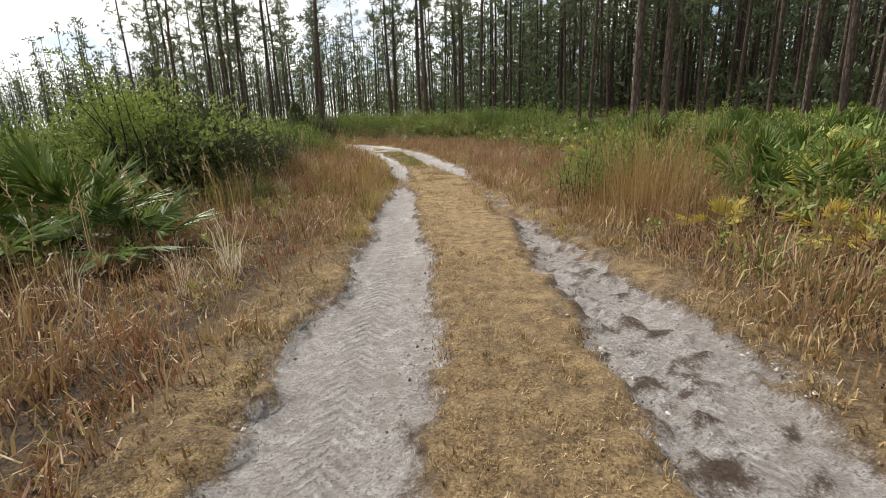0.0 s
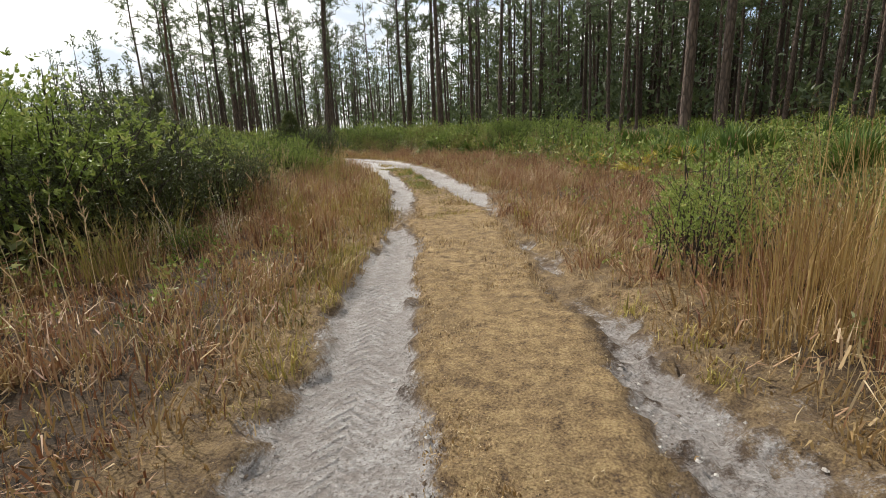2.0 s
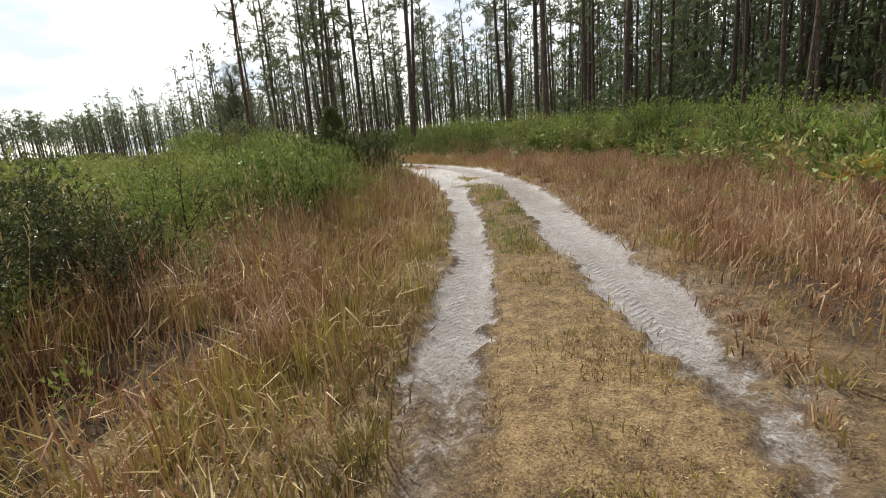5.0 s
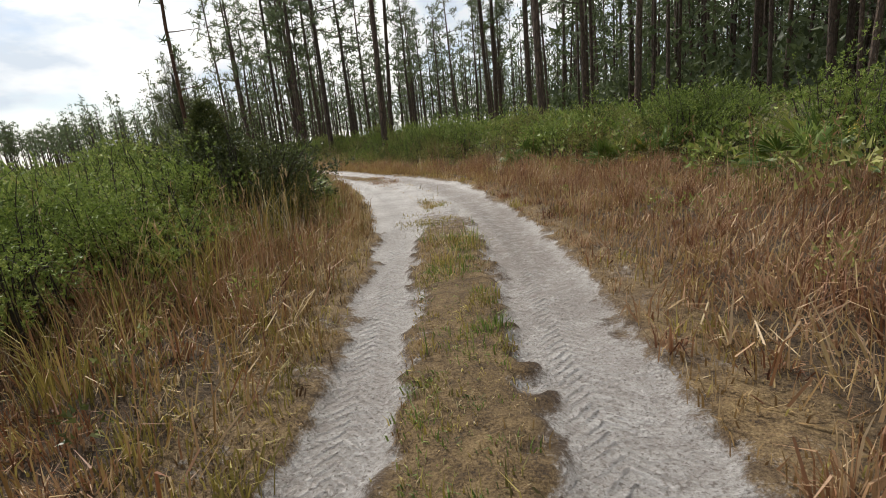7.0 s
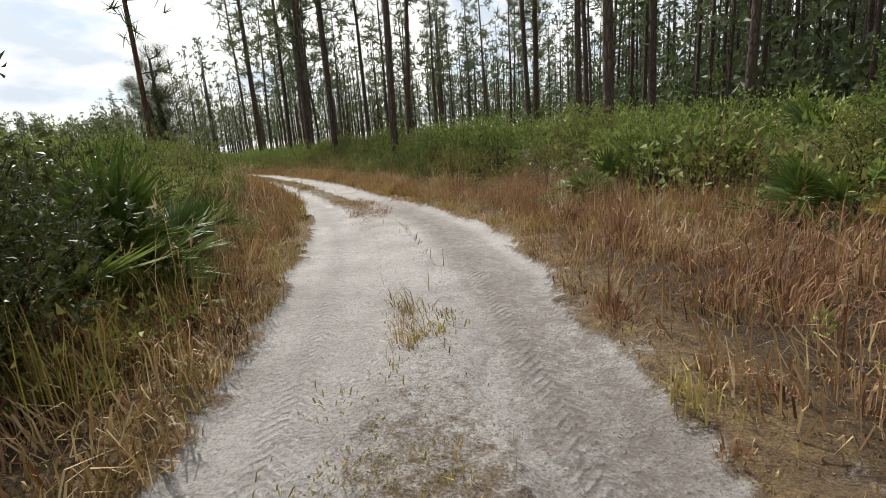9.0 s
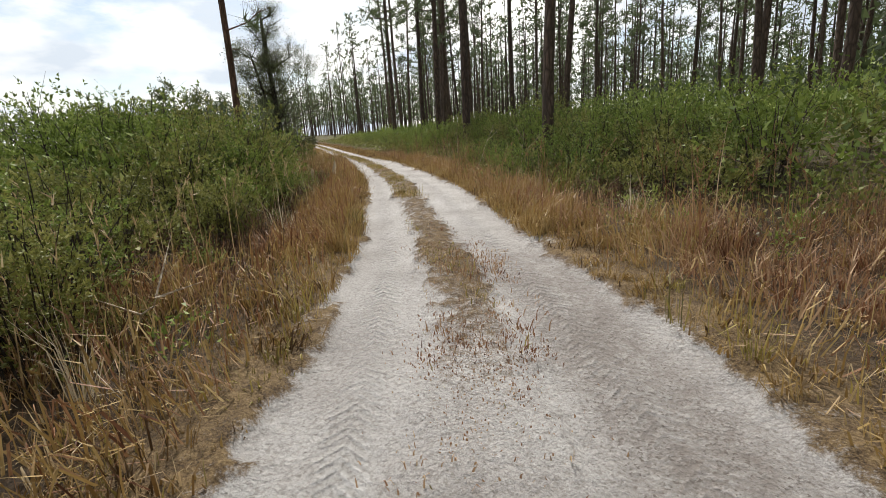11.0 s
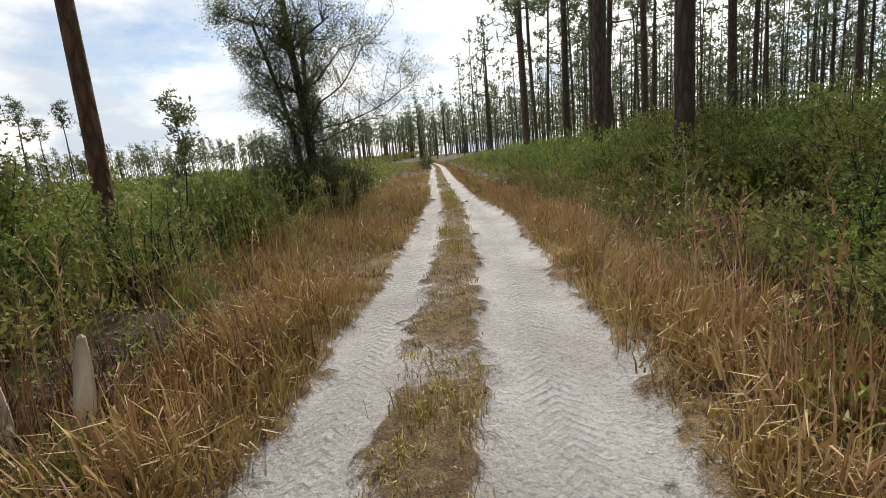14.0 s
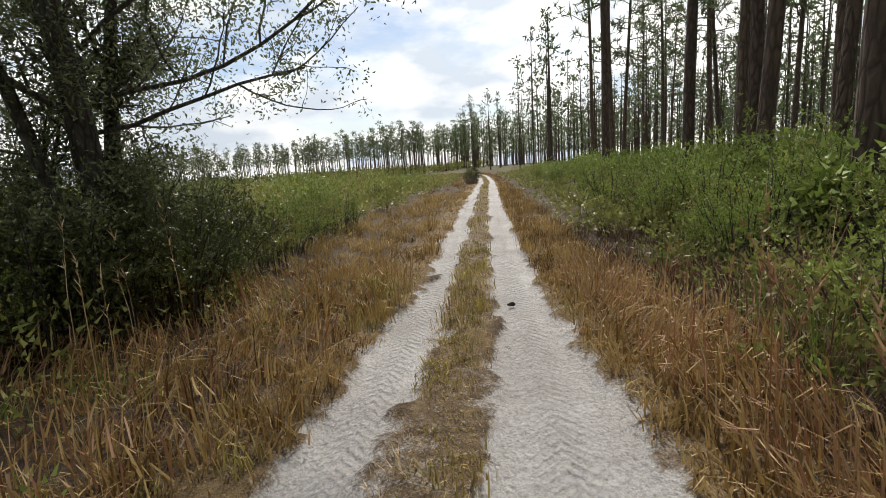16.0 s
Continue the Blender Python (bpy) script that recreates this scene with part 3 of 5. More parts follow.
# ================= grass =================
def scatter(n, s0, s1, d0, d1, near=1.0):
    """n points along the track between the offsets d0 and d1 (numbers or functions of s)."""
    s = rng.uniform(s0, s1, n)
    u = rng.uniform(0, 1, n) ** near
    a = d0(s) if callable(d0) else d0
    b_ = d1(s) if callable(d1) else d1
    return s, a + (b_ - a) * u


edge_l = lambda s: np.interp(s, S, LINE[:, 2]) - 0.02
edge_r = lambda s: np.interp(s, S, LINE[:, 5]) + 0.02
in_l = lambda s: np.interp(s, S, LINE[:, 3])
in_r = lambda s: np.interp(s, S, LINE[:, 4])


def grass_field(name, s, d, h0, h1, width, mat, label, lean=0.5, clump=0.0, category="grass", tuft=0.085, anywhere=False):
    x, y = on_track(s, d)
    n = len(x)
    az = rng.uniform(0, 2 * math.pi, n)
    grow, tone, sweep = np.ones(n), rng.normal(0, 0.04, n), np.zeros(n)
    if clump:
        # most roots gather in tussocks, whose blades spread outwards; each tussock has its own size, tone and lie
        k = rng.integers(0, n, max(n // 40, 1))
        size = rng.uniform(0.4, 1.0, len(k)) + 0.75 * rng.uniform(0, 1, len(k)) ** 3
        shade = rng.normal(0, 0.16, len(k))
        lie_az, lodged = rng.uniform(0, 2 * math.pi, len(k)), rng.uniform(0, 1, len(k)) < 0.35
        pick = rng.integers(0, len(k), n)
        tight = rng.uniform(0, 1, n) < clump
        ox, oy = rng.normal(0, tuft, n) * size[pick], rng.normal(0, tuft, n) * size[pick]
        x = np.where(tight, x[k][pick] + ox, x)
        y = np.where(tight, y[k][pick] + oy, y)
        az = np.where(tight, np.where(lodged[pick], lie_az[pick] + rng.normal(0, 0.5, n), np.arctan2(oy, ox) + rng.normal(0, 0.5, n)), az)
        grow = np.where(tight, size[pick], 0.55)
        tone = tone + np.where(tight, shade[pick], 0)
        sweep = np.where(tight & lodged[pick], 0.45, 0)
        s, d = to_track(x, y)
    spill = rng.normal(0, 0.05, n)
    on_sand, ba = sand_at(s, d + spill)
    between = (d > in_l(s)) & (d < in_r(s))
    thin = between & (ba * 1.5 - 0.35 > 0.75 * rough_noise(x, y, 1.6, 33) + rng.normal(0, 0.12, n))
    on_sand = on_sand & (rng.uniform(0, 1, n) > 0.75 * regrowth(s, d))
    # gaps of bare litter between the tufts
    gap = ~between & (rough_noise(x, y, 5.2, 61) + 0.6 * rough_noise(x, y, 2.3, 62) + rng.normal(0, 0.25, n) < np.interp(s, [9, 40, 46], [-0.8, -0.8, -1.35]))
    keep = (~on_sand & ~thin & ~gap) | anywhere | (rng.uniform(0, 1, n) < 0.004)
    x, y, s, d, az, grow, tone, sweep = (a[keep] for a in (x, y, s, d, az, grow, tone, sweep))
    n = len(x)
    z = lie(s, d, x, y) - 0.02 + 0.03 * (np.abs(d) < 1.7)
    drift = rough_noise(x, y, 1.1, 21)
    patch = 0.82 + 0.5 * drift + 0.35 * rough_noise(x, y, 3.7, 22)
    tone = tone + 0.10 * rough_noise(x, y, 2.7, 63) + 0.06 * drift
    if lean >= 1.5:
        z = z + rng.uniform(0.0, 0.26, n) * np.clip(patch, 0.2, 1.3)
        az = 3.5 * rough_noise(x, y, 1.3, 64) + rng.normal(0, 0.55, n)
    h = rng.uniform(h0, h1, n) * (np.clip(patch, 0.3, 1.6) if lean < 1.5 else 1.0) * grow * np.interp(s, [9, 16, 20], [0.66, 0.72, 1.0])
    me_ = mesh_np(name, *blades(np.stack([x, y, z], 1), h, az, np.abs(rng.normal(0.1, lean, n)) + sweep, rng.uniform(0.5, 1.4, n) * width), mat)
    at_ = me_.attributes.new("tone", 'FLOAT', 'POINT')
    at_.data.foreach_set("value", np.repeat(tone, 5).astype(np.float32))
    return tagged(new(name, me_), label, category, kind="stuff")


out_l = lambda s: -np.interp(s, [0, 6.8, 17, 22.1, 28.1, 31.4, 34, 36.5, 42.5, 46.8, 51, 56.1, 58.8, 61.2, 68, 93.5], [3.6, 3.6, 4.0, 3.7, 3.6, 2.6, 2.1, 2.9, 3.1, 2.5, 2.7, 3.5, 2.7, 3.0, 3.3, 3.0])
out_r = lambda s: np.interp(s, [0, 6.8, 13.6, 18.7, 23.8, 28.1, 34, 39.1, 43.4, 46.8, 51, 57.8, 64.6, 93.5], [3.3, 3.2, 3.0, 3.8, 5.4, 5.6, 4.8, 4.8, 3.6, 2.1, 2.1, 2.5, 2.2, 2.2])

# how far the pale grass reaches before brush and shrubs take over
lim_l = lambda s, more: np.where((s > 43) & (s < 54), np.maximum(out_l(s) - more, edge_l(s) - 0.95), out_l(s) - more)
lim_r = lambda s, more: np.where(s > 43, np.minimum(out_r(s) + more, edge_r(s) + 0.95), out_r(s) + more)

# dry tan grass, thickest next to the ruts; reddish bunch grass further out; olive and green growth in drifts
for sa, sb, mat_, mat_r, share in ((9, 17, mat_tan, mat_tan, 0.15), (17, 36, mat_tan, mat_russet, 0.36), (36, 64, mat_amber, mat_amber, 0.46)):
    grass_field("verge_grass", *scatter(int(42000 * share), sa, sb, edge_l, lambda s: lim_l(s, 0.7), 1.0), 0.13, 0.38, 0.0110, mat_, "dry tan grass along the track's edge", 1.1, 0.85)
    grass_field("verge_grass", *scatter(int(46000 * share), sa, sb, edge_r, lambda s: lim_r(s, 0.7), 1.0), 0.13, 0.40, 0.0110, mat_r, "dry tan grass along the track's edge", 1.1, 0.85)
    grass_field("short_grass", *scatter(int(20000 * share), sa, sb, edge_l, lambda s: edge_l(s) - 0.9), 0.05, 0.2, 0.010, mat_, "short dry grass beside the rut", 0.9, 0.4)
    grass_field("short_grass", *scatter(int(20000 * share), sa, sb, edge_r, lambda s: edge_r(s) + 0.9), 0.05, 0.2, 0.010, mat_, "short dry grass beside the rut", 0.9, 0.4)
# dead stems; their dark brown also carries the shade under the shrubs
mat_shaded_brush = leafy("dead_brush", [(0.0, (0.03, 0.017, 0.010)), (0.4, (0.10, 0.055, 0.032)), (0.75, (0.19, 0.112, 0.066)), (1.0, (0.36, 0.25, 0.16))], 0.7, 0.1, 0.4, 1.4)
grass_field("dead_brush", *scatter(15000, 44, 68, lambda s: edge_r(s) + 0.85, lambda s: out_r(s) + 1.1), 0.25, 0.6, 0.009, mat_shaded_brush, "dark tangle of dead brown stems", 0.85, 0.8)
grass_field("dead_brush", *scatter(8000, 42, 53, lambda s: edge_l(s) - 0.9, lambda s: out_l(s) - 0.8), 0.25, 0.55, 0.009, mat_shaded_brush, "dark tangle of dead brown stems", 0.85, 0.8)
grass_field("dead_brush", *scatter(9000, 10, 42, lambda s: out_l(s) + 0.9, lambda s: out_l(s) - 0.6), 0.25, 0.6, 0.009, mat_shaded_brush, "dark tangle of dead brown stems", 0.85, 0.8)
grass_field("dead_brush", *scatter(8000, 10, 42, lambda s: out_r(s) - 1.2, lambda s: out_r(s) + 0.6), 0.25, 0.6, 0.009, mat_shaded_brush, "dark tangle of dead brown stems", 0.85, 0.8)
grass_field("russet_grass", *scatter(23000, 9, 64, lambda s: edge_r(s) + 0.7 + 0.5 * (s > 45), lambda s: out_r(s) + 1.4), 0.24, 0.54, 0.010, mat_russet, "reddish brown dry bunch grass", 0.85, 0.8)
grass_field("russet_grass", *scatter(10000, 9, 47, lambda s: edge_l(s) - 0.8, lambda s: out_l(s) - 1.4), 0.22, 0.5, 0.010, mat_russet, "reddish brown dry bunch grass", 0.85, 0.8)
grass_field("russet_grass", *scatter(14000, 24, 42, lambda s: edge_r(s) + 0.6, lambda s: out_r(s) + 0.8), 0.2, 0.55, 0.009, mat_russet, "tangled reddish dead grass beside the bend", 1.25, 0.6)
grass_field("tall_grass", *scatter(9000, 20, 30.5, lambda s: edge_l(s) - 0.7, lambda s: out_l(s) - 0.8), 0.35, 0.75, 0.0095, mat_russet, "tall tangled brown grass below the shrubs", 0.55, 0.85)
grass_field("tall_grass", *scatter(2200, 21, 30, lambda s: edge_l(s) - 0.3, lambda s: out_l(s) - 0.4), 0.3, 0.65, 0.0095, mat_olive, "tall olive grass below the shrubs", 0.5, 0.85)
grass_field("tall_grass", *scatter(13000, 22, 42, lambda s: edge_r(s) + 0.8, lambda s: out_r(s) + 0.6), 0.3, 0.62, 0.0095, mat_russet, "tall tangled reddish grass beside the bend", 0.7, 0.85)
grass_field("middle_grass", *scatter(3000, 25, 34, lambda s: in_l(s) + 0.08, lambda s: in_r(s) - 0.08), 0.05, 0.2, 0.008, mat_green, "green grass tufts between the ruts", 0.8, 0.9, tuft=0.07)
for s_c, d_c, r_s, r_d in ((40.0, 0.0, 0.9, 0.42), (40.3, -0.05, 0.7, 0.36), (42.6, 0.0, 1.1, 0.3), (32.2, -0.2, 0.7, 0.42), (42.0, 0.36, 0.9, 0.2)):
    grass_field("middle_grass", s_c + rng.normal(0, r_s * 0.5, int(2400 * r_d)), d_c + rng.normal(0, r_d * 0.5, int(2400 * r_d)), 0.04, 0.13, 0.008, mat_russet if s_c > 38 else mat_olive, "isolated grass patch on the bare sand", 1.0, 0.5, anywhere=True)
grass_field("olive_grass", *scatter(3000, 9, 17, edge_l, lambda s: edge_l(s) - 1.5), 0.10, 0.3, 0.0095, mat_olive, "yellowish green verge grass", 0.7, 0.7)
grass_field("olive_grass", *scatter(9000, 17, 28, edge_l, lambda s: edge_l(s) - 1.3), 0.10, 0.34, 0.0095, mat_olive, "yellowish green verge grass", 0.7, 0.7)
grass_field("russet_grass", *scatter(9000, 9, 21, lambda s: edge_l(s) - 0.35, lambda s: out_l(s) - 0.6), 0.2, 0.5, 0.0095, mat_russet, "reddish brown grass beside the rut", 0.9, 0.8)
grass_field("olive_grass", *scatter(8000, 28, 64, edge_l, lambda s: edge_l(s) - 1.4), 0.12, 0.36, 0.0095, mat_olive, "yellowish green verge grass", 0.6, 0.7)
grass_field("olive_grass", *scatter(8000, 9, 64, edge_r, lambda s: edge_r(s) + 2.4), 0.12, 0.38, 0.0095, mat_olive, "yellowish green verge grass", 0.65, 0.7)
for sa, sb, mat_, share in ((9, 36, mat_tan, 0.55), (36, 64, mat_amber, 0.45), (9, 64, mat_russet, 0.8)):
    grass_field("grass_thatch", *scatter(int(17000 * share), sa, sb, lambda s: edge_l(s) - 0.2, lambda s: lim_l(s, 1.0)), 0.14, 0.42, 0.011, mat_, "matted dead grass lying over the verge", 1.7)
    grass_field("grass_thatch", *scatter(int(17000 * share), sa, sb, lambda s: edge_r(s) + 0.2, lambda s: lim_r(s, 1.0)), 0.14, 0.42, 0.011, mat_, "matted dead grass lying over the verge", 1.7)
grass_field("straw_litter", *scatter(6500, 9, 40, edge_l, out_l), 0.12, 0.45, 0.008, mat_straw, "pale dead blades lying in the verge", 1.2, 0.3)
grass_field("straw_litter", *scatter(6500, 9, 40, edge_r, out_r), 0.12, 0.45, 0.008, mat_straw, "pale dead blades lying in the verge", 1.2, 0.3)
grass_field("middle_grass", *scatter(20000, 9.5, 24, in_l, in_r), 0.03, 0.10, 0.008, mat_tan, "short trodden straw-coloured grass between ruts", 1.0, 0.4, tuft=0.07)
grass_field("middle_grass", *scatter(15000, 9.5, 24, in_l, in_r), 0.05, 0.16, 0.007, mat_straw, "flattened pale straw between the ruts", 1.3, 0.2)
grass_field("middle_grass", *scatter(9000, 24, 66, in_l, in_r), 0.05, 0.15, 0.008, mat_straw, "short pale dry grass between the ruts", 0.9, 0.6, tuft=0.07)
grass_field("middle_grass", *scatter(13000, 24, 66, in_l, in_r), 0.04, 0.13, 0.008, mat_tan, "short trodden straw-coloured grass between ruts", 0.8, 0.5, tuft=0.07)
grass_field("middle_grass", *scatter(13000, 21, 66, lambda s: in_l(s) + 0.06, lambda s: in_r(s) - 0.06), 0.06, 0.22, 0.009, mat_olive, "olive grass tufts between the ruts", 0.6, 0.85)
for near_l, near_r, sa, sb, n_, w_ in ((edge_l, edge_r, 43, 66, 17000, 0.010), (edge_l, edge_r, 64, 84, 12000, 0.014), (edge_l, edge_r, 84, LENGTH - 2, 9000, 0.022)):
    grass_field("verge_grass", *scatter(n_, sa, sb, near_l, lambda s: lim_l(s, 0.3)), 0.16, 0.36, w_, mat_amber, "matted golden brown grass along the track's edge", 0.75, 0.8)
    grass_field("verge_grass", *scatter(n_, sa, sb, near_r, lambda s: lim_r(s, 0.3)), 0.16, 0.36, w_, mat_amber, "matted golden brown grass along the track's edge", 0.75, 0.8)
grass_field("middle_grass", *scatter(6000, 64, LENGTH - 2, in_l, in_r), 0.06, 0.16, 0.018, mat_olive, "short grass between the ruts", 0.6)
grass_field("green_grass", *scatter(7000, 10, 66, lambda s: out_l(s) + 0.7, lambda s: out_l(s) - 2.0), 0.25, 0.6, 0.011, mat_green, "green grass among the shrubs", 0.5, 0.8)
grass_field("green_grass", *scatter(7000, 10, 66, lambda s: out_r(s) - 0.7, lambda s: out_r(s) + 2.0), 0.25, 0.6, 0.011, mat_green, "green grass among the shrubs", 0.5, 0.8)


def seeding_stalks(name, s, d, mat, label):
    """Single tall stems with a feathery head."""
    x, y = on_track(s, d)
    n = len(x)
    root = np.stack([x, y, lie(s, d, x, y) - 0.02], 1)
    az, ln, h = rng.uniform(0, 6.3, n), np.abs(rng.normal(0, 0.22, n)), rng.uniform(0.7, 1.25, n)
    heap = Heap()
    heap.add(*blades(root, h, az, ln, np.full(n, 0.008)))
    tip = heap.co[0].reshape(n, 5, 3)
    m_ = 9
    u = rng.uniform(0.25, 1.0, (n, m_, 1))
    p = (tip[:, None, 2] * (1 - u) + tip[:, None, 4] * u).reshape(-1, 3)
    along = np.repeat(unit(tip[:, 4] - tip[:, 2]), m_, 0)
    heap.add(*slivers(p, along + rng.normal(0, 0.35, p.shape), rng.uniform(0.05, 0.11, len(p)), np.full(len(p), 0.012)))
    return tagged(new(name, heap.mesh(name, mat)), label, "grass", kind="stuff")


s_ = rng.uniform(12, 62, 420)
seeding_stalks("seeding_stalks", s_, np.minimum(out_l(s_) + rng.normal(0.1, 0.55, 420), edge_l(s_) - 0.5), mat_straw, "tall pale seeding stalks in the verge")
s_ = rng.uniform(12, 62, 420)
seeding_stalks("seeding_stalks", s_, np.maximum(out_r(s_) - rng.normal(0.3, 0.8, 420), edge_r(s_) + 0.5), mat_russet, "tall reddish seeding stalks in the verge")


def clods(name, n, s0, s1, mat, size, label):
    """Crumbs of turned-up soil along the rut edges."""
    s = rng.uniform(s0, s1, n)
    which = rng.integers(0, 4, n)
    base = np.choose(which, [np.interp(s, S, LINE[:, k]) for k in (2, 3, 4, 5)])
    d = base + rng.normal(0, 0.09, n) + np.where(which == 3, np.abs(rng.normal(0, 0.14, n)), 0) - np.where(which == 0, np.abs(rng.normal(0, 0.10, n)), 0)
    x, y = on_track(s, d)
    z = lie(s, d, x, y) - 0.01 - 0.02 * rng.uniform(0, 1, n)
    r = size * rng.uniform(0.4, 1.5, n) ** 1.4
    octa = np.array([[1, 0, 0], [0, 1, 0], [-1, 0, 0], [0, -1, 0], [0, 0, 0.8], [0, 0, -0.8]], float)
    tri = np.array([[0, 1, 4], [1, 2, 4], [2, 3, 4], [3, 0, 4], [1, 0, 5], [2, 1, 5], [3, 2, 5], [0, 3, 5]])
    co = octa[None] * rng.uniform(0.55, 1.25, (n, 6, 3)) * r[:, None, None]
    a = rng.uniform(0, 6.3, n)
    c_, s__ = np.cos(a)[:, None], np.sin(a)[:, None]
    co = np.stack([co[..., 0] * c_ - co[..., 1] * s__, co[..., 0] * s__ + co[..., 1] * c_, co[..., 2]], -1) + np.stack([x, y, z], 1)[:, None]
    tris = (np.arange(n)[:, None, None] * 6 + tri[None]).reshape(-1, 3)
    return tagged(new(name, mesh_np(name, co.reshape(-1, 3), tris, mat)), label, "soil", kind="stuff")


clods("soil_clods", 350, 9, 16, mat_soil, 0.010, "brown crumbs of turned soil along the ruts")
clods("soil_clods", 600, 9, 16, mat_sand, 0.012, "pale crumbs of sand along the ruts")


# ================= shrubs =================
def shrub(height, radius, n_leaf, leaf, mat, seed, name="shrub", label="", stems=16, upright=0.6, bare_foot=0.18, foot_wide=0.45):
    g = np.random.default_rng(seed)
    top = new(name)
    wood = Heap()
    tips = []
    for k in range(stems):
        a = g.uniform(0, 2 * math.pi)
        reach = radius * g.uniform(0.15, 1.0) ** 0.7
        hgt = height * g.uniform(0.65, 1.05) * (1 - 0.35 * (reach / radius) ** 2)
        foot = np.array([math.cos(a), math.sin(a), 0]) * radius * foot_wide * g.uniform(0, 1) ** 0.5
        end = np.array([math.cos(a) * reach, math.sin(a) * reach, hgt])
        t = np.linspace(0, 1, 5)[:, None]
        pts = foot * (1 - t) + end * np.concatenate([t ** 1.4, t ** 1.4, t ** (1 / (1 + 0.3 * upright))], 1) + g.normal(0, 0.025, (5, 3)) * t
        wood.add(*tube(pts, np.linspace(0.013, 0.003, 5) * (height / 1.4), 3, seed=seed + k))
        tips.append(pts)
        for m_ in range(1):
            i = g.integers(2, 4)
            q = pts[i] + g.normal(0, 1, 3) * np.array([radius * 0.32, radius * 0.32, height * 0.16]) + np.array([0, 0, height * 0.12])
            wood.add(*tube(np.linspace(pts[i], q, 3) + g.normal(0, 0.012, (3, 3)), [0.006, 0.004, 0.002], 3, seed=seed + k))
            tips.append(np.linspace(pts[i], q, 5))
    part("framework", wood.mesh("framework", mat_twig), top)
    tips = np.array(tips)
    m_ = n_leaf // 7                         # leaves stand in sprays round the twig ends
    k = g.integers(0, len(tips), m_)
    u = bare_foot + (1 - bare_foot) * g.uniform(0, 1, m_) ** 0.75
    f = u * 4
    i = np.minimum(f.astype(int), 3)
    w = (f - i)[:, None]
    c = tips[k, i] * (1 - w) + tips[k, i + 1] * w
    c = c + np.clip(g.normal(0, 1, (m_, 3)), -1.3, 1.3) * np.array([radius * 0.12, radius * 0.12, height * 0.04])
    n = m_ * 7
    out = unit(c - np.array([0, 0, height * 0.35]))
    axis = np.repeat(unit(out * 0.6 + g.normal(0, 0.35, (m_, 3)) + np.array([0, 0, 0.6])), 7, 0)
    p = np.repeat(c, 7, 0) + axis * g.uniform(-0.5, 1.0, n)[:, None] * leaf
    p[:, 2] = np.maximum(p[:, 2], 0.03)
    d = axis * 0.7 + g.normal(0, 0.6, (n, 3))
    part("foliage", mesh_np("foliage", *leaves(p, d, leaf * g.uniform(0.6, 1.35, n), leaf * 0.48 * g.uniform(0.7, 1.3, n)), mat), top)
    return tagged(top, label, "shrub", "wayside shrubs")


PARK = pose(0, 0, -60)


def place(ob, x, y, scale=1.0, turn=None, sink=0.03, stretch=1.0):
    z = float(ground_z(x, y)[0]) - sink
    a = rng.uniform(0, 2 * math.pi) if turn is None else turn
    scale = scale / ob.scale[0]                      # copy_thing keeps the model's own scale
    m = Matrix.LocRotScale((x, y, z), Euler((rng.normal(0, 0.03), rng.normal(0, 0.03), a)), (scale, scale, scale * stretch))
    return copy_thing(ob, m)


def put(ob, x, y, scale=1.0, turn=None, sink=0.03):
    """Like place, but moves the thing itself."""
    z = float(ground_z(x, y)[0]) - sink
    ob.matrix_basis = Matrix.LocRotScale((x, y, z), Euler((0, 0, rng.uniform(0, 6) if turn is None else turn)), (scale,) * 3)
    return ob


class Kinds:
    """Stock of models: the first use of each moves the model itself, later uses copy it."""

    def __init__(self, makers):
        self.makers, self.obs = makers, [None] * len(makers)

    def set(self, x, y, scale=1.0, which=None, turn=None, stretch=1.0, sink=0.03):
        k = rng.integers(0, len(self.makers)) if which is None else which
        if self.obs[k] is None:
            self.obs[k] = self.makers[k]()
            return put(self.obs[k], x, y, scale, turn, sink)
        return place(self.obs[k], x, y, scale, turn, sink, stretch)


L_SH = "bushy evergreen shrub with small glossy green leaves"
near_shrubs = Kinds([lambda: shrub(1.55, 0.95, 2600, 0.056, mat_shrub, 11, label=L_SH),
                     lambda: shrub(1.35, 1.05, 2600, 0.057, mat_oliveleaf, 12, label="bushy shrub with small olive-green leaves"),
                     lambda: shrub(1.80, 0.85, 2800, 0.054, mat_shrub, 13, label=L_SH, stems=20),
                     lambda: shrub(1.50, 0.95, 2600, 0.056, mat_oliveleaf, 14, label="bushy shrub with small olive-green leaves")])
big_shrubs = Kinds([lambda: shrub(2.1, 1.4, 8500, 0.058, mat_shrub, 31, label="tall spreading shrub with glossy olive-green leaves", stems=34, bare_foot=0.1),
                    lambda: shrub(2.1, 1.4, 10500, 0.054, mat_dark, 32, label="tall dense dark-leaved shrub by the bend", stems=36, bare_foot=0.04),
                    lambda: shrub(2.1, 1.35, 7000, 0.060, mat_oliveleaf, 33, label="tall loose shrub with olive-green leaves", stems=30, bare_foot=0.05),
                    lambda: shrub(1.9, 1.15, 5200, 0.050, mat_light, 34, label="airy light green shrub with upright leafy twigs", stems=40, bare_foot=0.0, foot_wide=0.75)])

